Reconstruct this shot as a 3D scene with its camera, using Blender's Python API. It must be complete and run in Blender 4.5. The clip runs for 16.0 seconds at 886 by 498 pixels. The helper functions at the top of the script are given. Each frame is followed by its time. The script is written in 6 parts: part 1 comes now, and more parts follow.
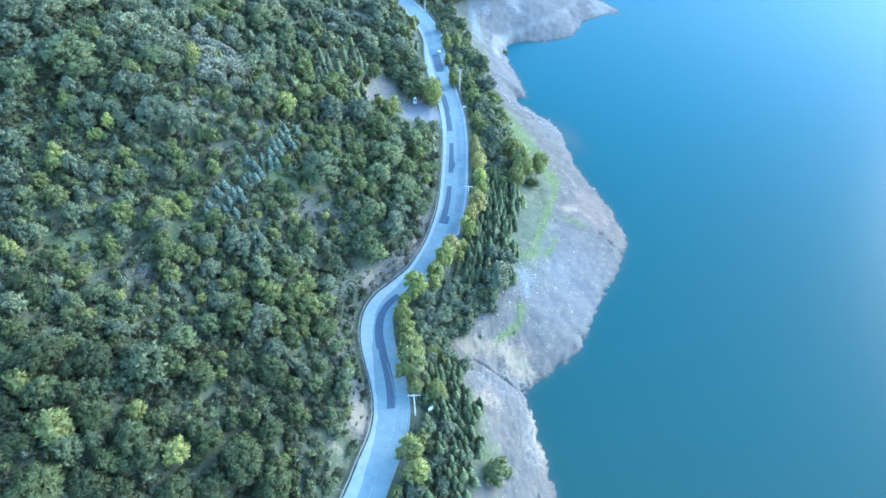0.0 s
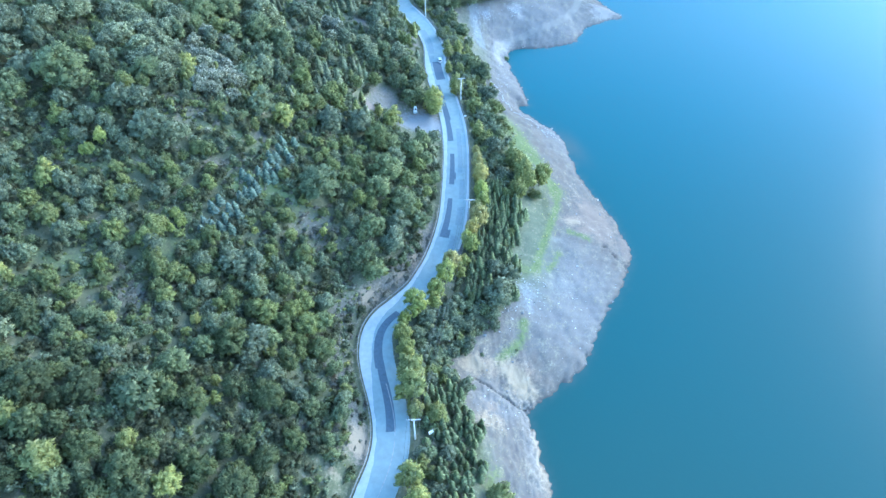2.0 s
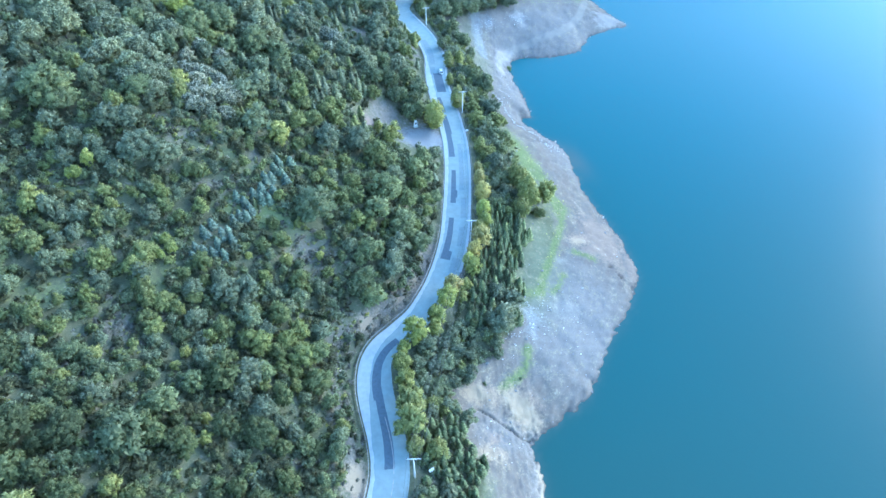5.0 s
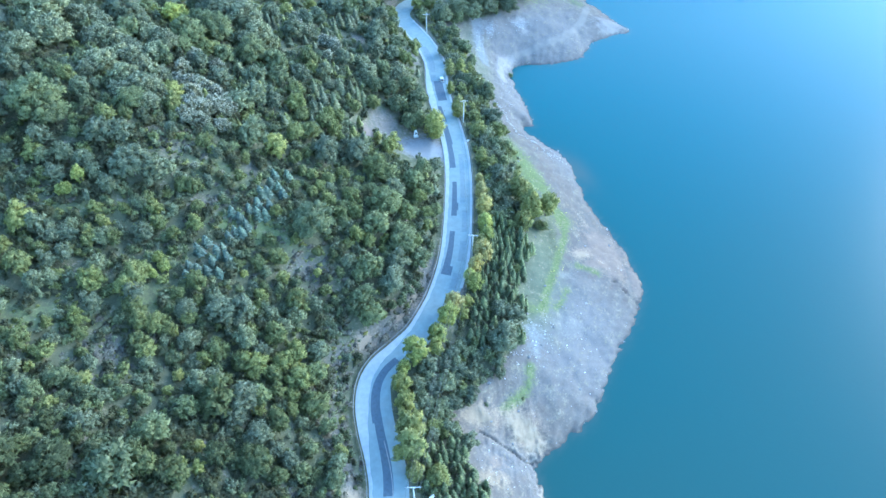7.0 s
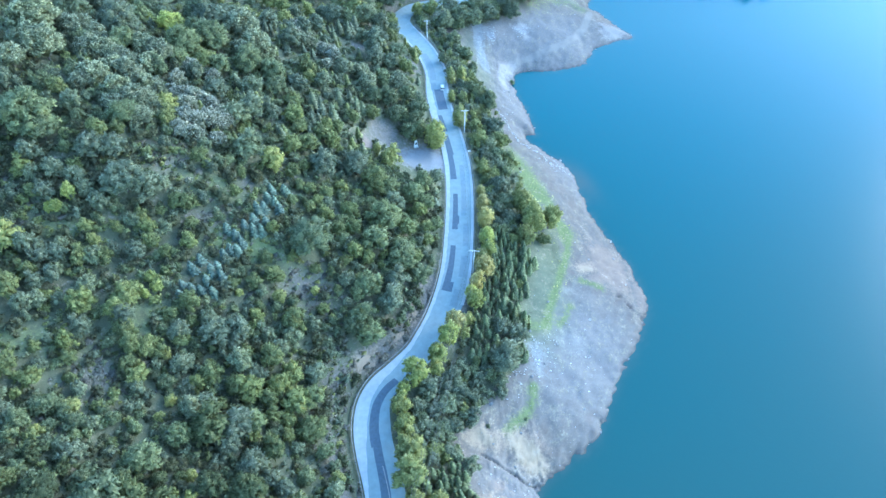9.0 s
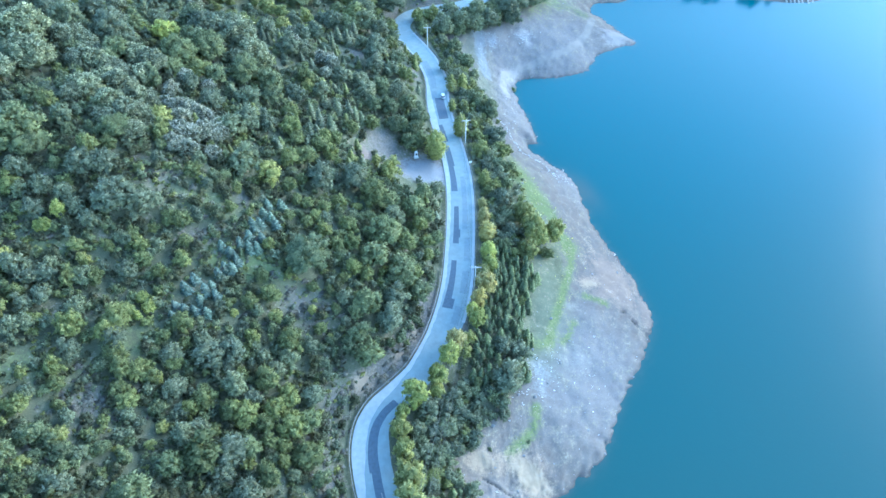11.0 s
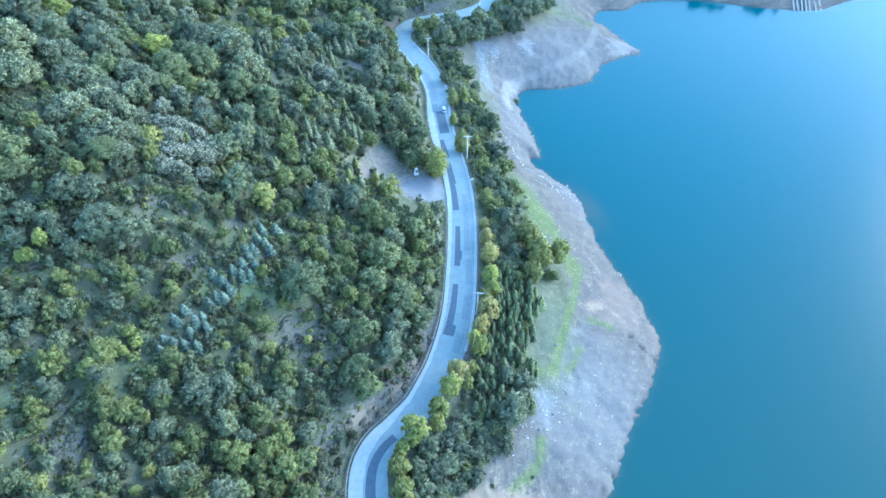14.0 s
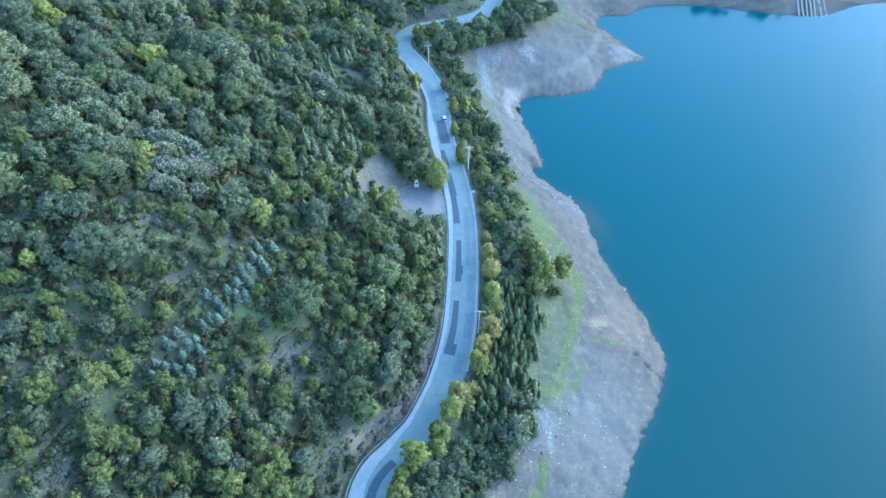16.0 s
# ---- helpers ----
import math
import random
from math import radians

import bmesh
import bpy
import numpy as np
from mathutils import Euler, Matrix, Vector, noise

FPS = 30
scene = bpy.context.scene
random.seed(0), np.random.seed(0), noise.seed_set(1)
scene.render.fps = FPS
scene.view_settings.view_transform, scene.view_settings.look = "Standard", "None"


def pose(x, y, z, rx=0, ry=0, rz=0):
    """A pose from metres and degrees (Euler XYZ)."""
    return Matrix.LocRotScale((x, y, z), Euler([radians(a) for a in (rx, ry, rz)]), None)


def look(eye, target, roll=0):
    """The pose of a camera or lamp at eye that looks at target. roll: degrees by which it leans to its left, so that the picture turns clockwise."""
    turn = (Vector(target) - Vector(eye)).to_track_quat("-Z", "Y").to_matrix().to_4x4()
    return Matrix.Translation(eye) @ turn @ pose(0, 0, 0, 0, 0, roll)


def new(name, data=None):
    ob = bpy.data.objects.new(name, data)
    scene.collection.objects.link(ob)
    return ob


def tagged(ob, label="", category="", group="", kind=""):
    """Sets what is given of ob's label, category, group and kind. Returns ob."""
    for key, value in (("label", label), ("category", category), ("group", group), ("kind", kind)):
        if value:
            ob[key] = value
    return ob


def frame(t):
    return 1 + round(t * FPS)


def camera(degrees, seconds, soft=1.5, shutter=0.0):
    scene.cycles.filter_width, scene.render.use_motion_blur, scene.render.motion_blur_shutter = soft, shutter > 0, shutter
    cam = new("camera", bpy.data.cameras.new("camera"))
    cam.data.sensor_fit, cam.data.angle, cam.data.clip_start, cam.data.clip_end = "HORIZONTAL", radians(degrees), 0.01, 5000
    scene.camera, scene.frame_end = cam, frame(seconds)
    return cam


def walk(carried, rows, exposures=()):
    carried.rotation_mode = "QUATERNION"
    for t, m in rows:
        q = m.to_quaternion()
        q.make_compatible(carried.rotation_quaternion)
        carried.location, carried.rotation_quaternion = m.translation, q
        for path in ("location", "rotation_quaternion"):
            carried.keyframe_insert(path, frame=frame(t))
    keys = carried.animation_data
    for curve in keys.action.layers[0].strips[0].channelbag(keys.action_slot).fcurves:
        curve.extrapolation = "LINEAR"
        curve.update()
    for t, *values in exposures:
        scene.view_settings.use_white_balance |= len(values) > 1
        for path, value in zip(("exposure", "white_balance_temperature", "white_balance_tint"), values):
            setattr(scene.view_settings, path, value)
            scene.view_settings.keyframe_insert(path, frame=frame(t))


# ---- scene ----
EXPOSURE, KELVIN, TINT = 2.97, 5520, -3
# ---------------------------------------------------------------- camera
cam = camera(73.0, 16.0)


def flight(t):
    """Level drift over the road: the drone glides ahead at about 2.6 m/s."""
    u = t / 16.0
    place = pose(-1.107 * u, 41.784 * u - 0.209 * u * (1 - u), 132.0 + 0.387 * u,
                 90 - 47.224 - 0.021 * u, 0, 0.228 * u)
    return place @ pose(0, 0, 0, 0, 0, 0.202 * u)


walk(cam, [(k * 0.5, flight(k * 0.5)) for k in range(33)],
     [(0.0, EXPOSURE, KELVIN, TINT), (15.0, EXPOSURE, KELVIN, TINT), (15.5, EXPOSURE - 0.2, KELVIN, TINT), (16.0, EXPOSURE - 0.4, KELVIN, TINT)])

# ---------------------------------------------------------------- sky and sun
SUN_UP, SUN_TURN = 22.0, 66.0
world = bpy.data.worlds.new("dusk_sky")
world.use_nodes = True
scene.world = world
sky = world.node_tree.nodes.new("ShaderNodeTexSky")
sky.sky_type, sky.sun_disc = "NISHITA", False
sky.sun_elevation, sky.sun_rotation = radians(SUN_UP), radians(SUN_TURN)
sky.air_density, sky.dust_density, sky.ozone_density = 1.0, 0.35, 3.0
backing = world.node_tree.nodes["Background"]
backing.inputs["Strength"].default_value = 0.15
world.node_tree.links.new(sky.outputs[0], backing.inputs[0])
sun_data = bpy.data.lights.new("sun", "SUN")
sun_data.energy, sun_data.angle, sun_data.color = 0.36, radians(40), (1.0, 0.96, 0.9)
sun = new("sun", sun_data)
a, e = radians(SUN_TURN), radians(SUN_UP)
sun.matrix_basis = look((0, 0, 300), Vector((0, 0, 300)) - Vector((math.sin(a) * math.cos(e), math.cos(a) * math.cos(e), math.sin(e))))

# ---------------------------------------------------------------- materials
def material(name, rough=0.85, metal=0.0, spec=0.3):
    m = bpy.data.materials.new(name)
    m.use_nodes = True
    b = m.node_tree.nodes["Principled BSDF"]
    b.inputs["Roughness"].default_value, b.inputs["Metallic"].default_value = rough, metal
    b.inputs["Specular IOR Level"].default_value = spec
    return m, m.node_tree, b


def node(tree, kind, **values):
    n = tree.nodes.new(kind)
    for key, value in values.items():
        if key in n.inputs:
            n.inputs[key].default_value = value
    return n


def noise_at(tree, scale, detail=4.0, rough=0.6, space="Object"):
    where = tree.nodes.new("ShaderNodeTexCoord")
    n = node(tree, "ShaderNodeTexNoise", Scale=scale, Detail=detail, Roughness=rough)
    tree.links.new(where.outputs[space], n.inputs["Vector"])
    return n.outputs["Fac"]


def ramp(tree, value, stops):
    r = tree.nodes.new("ShaderNodeValToRGB")
    while len(r.color_ramp.elements) < len(stops):
        r.color_ramp.elements.new(0.5)
    for el, (at, col) in zip(r.color_ramp.elements, stops):
        el.position = at
        el.color = (*col, 1) if isinstance(col, tuple) else (col, col, col, 1)
    tree.links.new(value, r.inputs[0])
    return r.outputs[0]


def mixed(tree, fac, one, two, kind="MIX"):
    m = tree.nodes.new("ShaderNodeMixRGB")
    m.blend_type = kind
    for value, key in ((fac, 0), (one, 1), (two, 2)):
        if isinstance(value, (int, float)):
            m.inputs[key].default_value = value if key == 0 else (value, value, value, 1)
        elif isinstance(value, tuple):
            m.inputs[key].default_value = (*value, 1)
        else:
            tree.links.new(value, m.inputs[key])
    return m.outputs[0]


def maths(tree, kind, one, two=0.0, clamp=False):
    m = tree.nodes.new("ShaderNodeMath")
    m.operation, m.use_clamp = kind, clamp
    for k, value in enumerate((one, two)):
        if isinstance(value, (int, float)):
            m.inputs[k].default_value = value
        else:
            tree.links.new(value, m.inputs[k])
    return m.outputs[0]


def bumped(tree, b, value, distance, strength=0.6):
    n = node(tree, "ShaderNodeBump", Strength=strength, Distance=distance)
    tree.links.new(value, n.inputs["Height"])
    tree.links.new(n.outputs[0], b.inputs["Normal"])


def attribute(tree, name):
    n = tree.nodes.new("ShaderNodeAttribute")
    n.attribute_name = name
    return n.outputs["Fac"]


def plain(name, colour, rough=0.7, metal=0.0, vary=0.25, scale=3.0, bump=0.0):
    m, t, b = material(name, rough, metal)
    n = noise_at(t, scale)
    lo, hi = tuple(c * (1 - vary) for c in colour), tuple(min(1, c * (1 + vary)) for c in colour)
    t.links.new(ramp(t, n, [(0.3, lo), (0.7, hi)]), b.inputs["Base Color"])
    if bump:
        bumped(t, b, n, bump)
    return m


def leafy(name, dark, light, tip=None, tips=0.0, gloss=0.55):
    """Leaves: each one a little different, each tree too."""
    m, t, b = material(name, gloss, 0.0, 0.16)
    each = t.nodes.new("ShaderNodeNewGeometry").outputs["Random Per Island"]
    tree_tint = maths(t, "FRACT", maths(t, "ADD", t.nodes.new("ShaderNodeObjectInfo").outputs["Random"], attribute(t, "tint")))
    col = mixed(t, each, dark, light)
    # pale tip colour, which also carries painted top light on round crowns
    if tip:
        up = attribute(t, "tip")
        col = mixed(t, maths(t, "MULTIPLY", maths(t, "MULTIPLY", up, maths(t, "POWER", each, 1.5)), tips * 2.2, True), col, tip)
    shade = ramp(t, tree_tint, [(0.0, (0.74, 0.77, 0.80)), (0.4, (0.96, 0.97, 0.96)), (0.75, (1.2, 1.19, 1.06)), (1.0, (0.88, 0.92, 0.96))])
    col = mixed(t, 1.0, col, shade, "MULTIPLY")
    t.links.new(col, b.inputs["Base Color"])
    thin = t.nodes.new("ShaderNodeBsdfTranslucent")
    t.links.new(col, thin.inputs["Color"])
    both = t.nodes.new("ShaderNodeMixShader")
    both.inputs[0].default_value = 0.4
    t.links.new(b.outputs[0], both.inputs[1])
    t.links.new(thin.outputs[0], both.inputs[2])
    t.links.new(both.outputs[0], t.nodes["Material Output"].inputs["Surface"])
    return m


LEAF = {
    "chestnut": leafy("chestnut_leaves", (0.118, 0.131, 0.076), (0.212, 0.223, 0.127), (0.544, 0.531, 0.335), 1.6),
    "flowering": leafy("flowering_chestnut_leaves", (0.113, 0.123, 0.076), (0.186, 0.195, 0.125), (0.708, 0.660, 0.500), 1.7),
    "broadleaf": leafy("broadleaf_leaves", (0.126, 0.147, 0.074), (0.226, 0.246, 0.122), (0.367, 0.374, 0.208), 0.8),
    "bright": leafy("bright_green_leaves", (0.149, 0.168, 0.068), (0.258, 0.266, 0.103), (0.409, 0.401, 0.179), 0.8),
    # broadleaf green darkened by a third: dimmer light low on the slope
    "dusky": leafy("darkened_green_leaves", (0.083, 0.098, 0.045), (0.144, 0.158, 0.073), (0.244, 0.250, 0.122), 0.7),
    # dark leaf tone that paints the shade in gaps between crowns
    "undergrowth": leafy("gap_shade_leaves", (0.078, 0.083, 0.046), (0.141, 0.141, 0.078), (0.213, 0.201, 0.119), 0.5),
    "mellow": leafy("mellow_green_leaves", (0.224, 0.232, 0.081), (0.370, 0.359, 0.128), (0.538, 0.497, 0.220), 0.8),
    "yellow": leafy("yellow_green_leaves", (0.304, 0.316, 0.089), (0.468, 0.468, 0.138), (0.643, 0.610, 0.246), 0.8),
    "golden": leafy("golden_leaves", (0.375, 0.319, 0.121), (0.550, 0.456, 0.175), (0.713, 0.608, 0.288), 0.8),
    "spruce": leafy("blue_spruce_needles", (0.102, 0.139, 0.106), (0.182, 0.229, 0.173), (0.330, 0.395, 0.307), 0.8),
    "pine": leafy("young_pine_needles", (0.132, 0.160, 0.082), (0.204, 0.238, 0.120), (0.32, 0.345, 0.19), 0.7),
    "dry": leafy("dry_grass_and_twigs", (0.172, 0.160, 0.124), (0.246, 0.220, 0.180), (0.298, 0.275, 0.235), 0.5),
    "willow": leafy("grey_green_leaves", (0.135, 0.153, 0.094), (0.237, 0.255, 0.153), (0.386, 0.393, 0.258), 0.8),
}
BARK = plain("bark", (0.13, 0.105, 0.085), 0.9, vary=0.35, scale=6, bump=0.03)


def ground_material():
    m, t, b = material("ground_soil_grass_and_scree", 0.95, 0.0, 0.2)
    where = t.nodes.new("ShaderNodeTexCoord")
    fine, mid, wide = noise_at(t, 1.6, 6, 0.7), noise_at(t, 0.35, 6, 0.7), noise_at(t, 0.07, 4, 0.6)
    grit = noise_at(t, 5.0, 4, 0.7)
    floor = mixed(t, ramp(t, mid, [(0.35, 0.0), (0.65, 1.0)]), (0.110, 0.114, 0.066), (0.172, 0.172, 0.102))
    floor = mixed(t, ramp(t, fine, [(0.5, 0.0), (0.78, 0.6)]), floor, (0.205, 0.190, 0.132))
    floor = mixed(t, ramp(t, grit, [(0.42, 0.55), (0.58, 0.0)]), floor, (0.080, 0.080, 0.046))
    # layered, water-worn stones of the drawdown belt
    stone = mixed(t, ramp(t, mid, [(0.3, 0.0), (0.7, 1.0)]), (0.140, 0.113, 0.095), (0.186, 0.152, 0.128))
    stone = mixed(t, ramp(t, fine, [(0.3, 0.3), (0.7, 0.0)]), stone, (0.138, 0.122, 0.109))
    stone = mixed(t, ramp(t, wide, [(0.45, 0.0), (0.62, 0.45)]), stone, (0.208, 0.168, 0.140))
    stone = mixed(t, ramp(t, noise_at(t, 0.16, 5, 0.65), [(0.40, 0.5), (0.56, 0.0)]), stone, (0.132, 0.122, 0.115))
    stone = mixed(t, ramp(t, grit, [(0.40, 0.2), (0.5, 0.0)]), stone, (0.12, 0.12, 0.12))
    high = t.nodes.new("ShaderNodeSeparateXYZ")
    t.links.new(where.outputs["Object"], high.inputs[0])
    level = maths(t, "ADD", maths(t, "MULTIPLY", high.outputs[2], 5.0), maths(t, "MULTIPLY", wide, 14.0))
    layer = maths(t, "SINE", level)
    stone = mixed(t, ramp(t, layer, [(0.5, 0.0), (1.0, 0.12)]), stone, (0.24, 0.232, 0.222))
    cells = node(t, "ShaderNodeTexVoronoi", Scale=0.9)
    t.links.new(where.outputs["Object"], cells.inputs["Vector"])
    stone = mixed(t, ramp(t, cells.outputs["Distance"], [(0.0, 0.4), (0.10, 0.0)]), stone, (0.40, 0.38, 0.36))
    grass = mixed(t, ramp(t, fine, [(0.3, 0.0), (0.7, 1.0)]), (0.118, 0.146, 0.054), (0.184, 0.208, 0.090))
    earth = mixed(t, ramp(t, fine, [(0.3, 0.0), (0.7, 1.0)]), (0.12, 0.108, 0.098), (0.235, 0.21, 0.19))
    earth = mixed(t, ramp(t, mid, [(0.48, 0.0), (0.66, 0.8)]), earth, (0.075, 0.08, 0.055))

    earth = mixed(t, ramp(t, grit, [(0.40, 0.5), (0.55, 0.0)]), earth, (0.085, 0.08, 0.058))

    def broken(name, rag=1.5, soft=0.2, at=0.5):
        ragged = maths(t, "MULTIPLY", maths(t, "SUBTRACT", maths(t, "ADD", mid, fine), 1.0), rag)
        return ramp(t, maths(t, "ADD", attribute(t, name), ragged), [(at - soft, 0.0), (at + soft, 1.0)])
    gravel = mixed(t, ramp(t, grit, [(0.35, 0.0), (0.65, 1.0)]), (0.152, 0.140, 0.136), (0.216, 0.200, 0.194))
    gravel = mixed(t, ramp(t, fine, [(0.3, 0.35), (0.6, 0.0)]), gravel, (0.145, 0.135, 0.135))
    stone = mixed(t, maths(t, "MULTIPLY", broken("gravel", 1.0, 0.35), 0.85), stone, gravel)
    col = mixed(t, broken("beach", 0.9), floor, stone)
    col = mixed(t, maths(t, "MULTIPLY", broken("wash", 1.3, 0.35, 0.45), 0.7), col, (0.155, 0.164, 0.112))
    col = mixed(t, maths(t, "MULTIPLY", broken("grass", 2.1, 0.30), 0.92), col, grass)
    col = mixed(t, broken("earth", 1.6), col, earth)
    col = mixed(t, maths(t, "MULTIPLY", broken("rust", 1.7, 0.25), 0.85), col, (0.218, 0.165, 0.136))
    col = mixed(t, maths(t, "MULTIPLY", broken("cream", 1.7, 0.28, 0.38), 0.9), col, (0.330, 0.252, 0.176))
    col = mixed(t, maths(t, "MULTIPLY", broken("pale", 1.2, 0.35), 0.5), col, (0.32, 0.30, 0.28))
    col = mixed(t, maths(t, "MULTIPLY", broken("scree", 1.4, 0.25), maths(t, "MULTIPLY", grit, 1.1, True)), col, (0.25, 0.268, 0.292))
    col = mixed(t, maths(t, "MULTIPLY", broken("track", 0.5, 0.22), 0.7), col, (0.235, 0.214, 0.190))
    col = mixed(t, maths(t, "MULTIPLY", broken("sand", 1.3, 0.3), 0.8), col, (0.300, 0.268, 0.245))
    # damp soil together with painted crack and ledge shade
    wet_shade = attribute(t, "wet_shade")
    col = mixed(t, maths(t, "MULTIPLY", wet_shade, 0.85, True), col, (0.045, 0.045, 0.042))
    t.links.new(col, b.inputs["Base Color"])
    bumped(t, b, maths(t, "ADD", maths(t, "ADD", maths(t, "MULTIPLY", fine, 0.8), maths(t, "MULTIPLY", mid, 0.35)), maths(t, "ADD", maths(t, "MULTIPLY", grit, 0.25), maths(t, "MULTIPLY", layer, 0.02))), 0.3, 0.45)
    return m


GROUND = ground_material()


def water_material():
    m, t, b = material("lake_water", 0.2, 0.0, 0.5)
    b.inputs["IOR"].default_value = 1.333
    wide = noise_at(t, 0.012, 3, 0.5)
    spot = t.nodes.new("ShaderNodeSeparateXYZ")
    t.links.new(t.nodes.new("ShaderNodeTexCoord").outputs["Object"], spot.inputs[0])
    # greener near the head of the bay, bluer farther out
    out = ramp(t, maths(t, "ADD", maths(t, "MULTIPLY", spot.outputs[1], 1 / 300), maths(t, "MULTIPLY", wide, 0.25)), [(0.24, 0.0), (0.85, 1.0)])
    deep = mixed(t, out, (0.028, 0.080, 0.070), (0.003, 0.094, 0.112))
    near = attribute(t, "shallow")
    col = mixed(t, near, deep, (0.07, 0.10, 0.09))
    t.links.new(col, b.inputs["Base Color"])
    ripples = maths(t, "ADD", noise_at(t, 1.3, 3, 0.5), maths(t, "MULTIPLY", noise_at(t, 0.25, 3, 0.5), 2.0))
    bumped(t, b, ripples, 0.05, 0.25)
    return m


WATER = water_material()
ASPHALT = plain("worn_grey_asphalt", (0.268, 0.320, 0.314), 0.85, vary=0.10, scale=0.6, bump=0.01)
PATCH = plain("dark_asphalt_patch", (0.112, 0.140, 0.168), 0.85, vary=0.15, scale=1.5, bump=0.01)
CONCRETE = plain("pale_concrete", (0.44, 0.455, 0.455), 0.85, vary=0.12, scale=0.8, bump=0.01)
STEEL = plain("galvanised_steel", (0.55, 0.56, 0.57), 0.45, 0.8, vary=0.1)
PAINT_WHITE = plain("white_paint", (0.78, 0.78, 0.77), 0.5, vary=0.06)

PATCH_PALE = plain("faded_asphalt_patch", (0.228, 0.275, 0.285), 0.85, vary=0.12, scale=1.2, bump=0.01)
LINE = plain("worn_road_paint", (0.36, 0.34, 0.33), 0.8, vary=0.25, scale=2.0)
STEEL_OLD = plain("weathered_steel", (0.27, 0.27, 0.26), 0.6, 0.5, vary=0.25, scale=2.0)
POLE = plain("pale_pole_concrete", (0.62, 0.62, 0.61), 0.75, vary=0.08)
INSULATOR = plain("brown_porcelain", (0.14, 0.07, 0.045), 0.25, vary=0.1)
CABLE = plain("grey_cable", (0.10, 0.10, 0.10), 0.6, vary=0.1)
DARK = plain("black_rubber", (0.03, 0.03, 0.032), 0.8, vary=0.1)
CAR_WHITE = plain("white_car_paint", (0.78, 0.79, 0.80), 0.25, vary=0.02)
GLASS_DARK = plain("tinted_glass", (0.03, 0.035, 0.04), 0.08, vary=0.05)
GLASS_PALE = plain("lamp_glass", (0.6, 0.62, 0.64), 0.1, vary=0.05)
LAMP_RED = plain("red_lens", (0.35, 0.02, 0.02), 0.2, vary=0.1)


def rock_material():
    m, t, b = material("pale_stone", 0.9, 0.0, 0.25)
    each = t.nodes.new("ShaderNodeNewGeometry").outputs["Random Per Island"]
    col = ramp(t, each, [(0.0, (0.20, 0.20, 0.20)), (0.7, (0.25, 0.24, 0.23)), (1.0, (0.40, 0.40, 0.39))])
    col = mixed(t, ramp(t, noise_at(t, 3.0), [(0.4, 0.25), (0.6, 0.0)]), col, (0.16, 0.145, 0.13))
    t.links.new(col, b.inputs["Base Color"])
    return m


ROCK = rock_material()
SLIPWAY = plain("weathered_concrete", (0.31, 0.30, 0.27), 0.9, vary=0.2, scale=1.0, bump=0.02)
ROCK_PALE = plain("white_stone", (0.46, 0.455, 0.45), 0.85, vary=0.15, scale=2.0)

# ---------------------------------------------------------------- the lie of the land
ROAD_Z, HALF = 16.6, 3.75
ROAD = [(-34, -600), (-32, -200), (-31, -40), (-28, 0), (-23.5, 20), (-18, 34), (-14.8, 42.4), (-12.9, 48.6), (-11.3, 53.5), (-10.6, 58), (-10.7, 62), (-11.4, 66),
        (-12.5, 70), (-14.1, 75), (-15.2, 80), (-15.1, 85), (-13.4, 89), (-10.2, 92.5), (-5.9, 97.5), (-3.3, 102.5), (-1.0, 108),
        (1.2, 116), (2.6, 124), (3.2, 131.6), (3.7, 142), (3.9, 153), (3.5, 163.7), (2.4, 173), (0.7, 183), (-1.6, 194), (-3.0, 205),
        (-3.3, 213.4), (-4.1, 220), (-6.0, 227), (-8.9, 235), (-12.6, 243), (-16.8, 251)]
ROAD_FAR = [(-18.5, 257), (-17.2, 263), (-13.6, 268), (-6, 271.5), (3, 274.5), (11, 279), (16.5, 285), (19.5, 294), (23, 312), (34, 340), (70, 366),
            (150, 378), (300, 400), (480, 470), (640, 700), (700, 1400)]
SHORE = [(-60, -1200), (-20, -400), (0, -80), (10, -30), (8, 0), (15, 20), (22, 38), (24, 48.5), (23.7, 54), (22.4, 61.6), (21.3, 68), (20.2, 73.3),
         (21.8, 75.6), (26.5, 79.3), (31.1, 82.1), (35.4, 86.3), (37.6, 90.7), (41.2, 97.2), (42.3, 101.1), (46.4, 106.1),
         (49.8, 111.3), (52.2, 116.7), (54.9, 122.4), (55.8, 127.1), (54.4, 134.5), (52.9, 141), (49.8, 149.1), (46.1, 159.3),
         (44.5, 171.2), (42, 183.7), (34.6, 192.7), (29.8, 198.4), (29.3, 202), (32.6, 203.4), (31.1, 214.4), (28.5, 225.3), (27, 236.8)]
SHORE_FAR = [(30.1, 245), (41.4, 246.5), (51.7, 249), (58.6, 253.1), (64.1, 263.7), (73.1, 270.4), (83.2, 275), (78.2, 284.8), (73.9, 294.7),
             (68.9, 302.5), (68.5, 308), (70.5, 311.9), (72.3, 314.7), (84.3, 315.2), (97.1, 324.3), (122, 325.7), (144.6, 320.1),
             (161.8, 315.9), (172.5, 315.8), (184, 317.7), (188.5, 320.6), (192, 325), (214, 331), (300, 345), (430, 385), (560, 480), (600, 760), (620, 1600)]


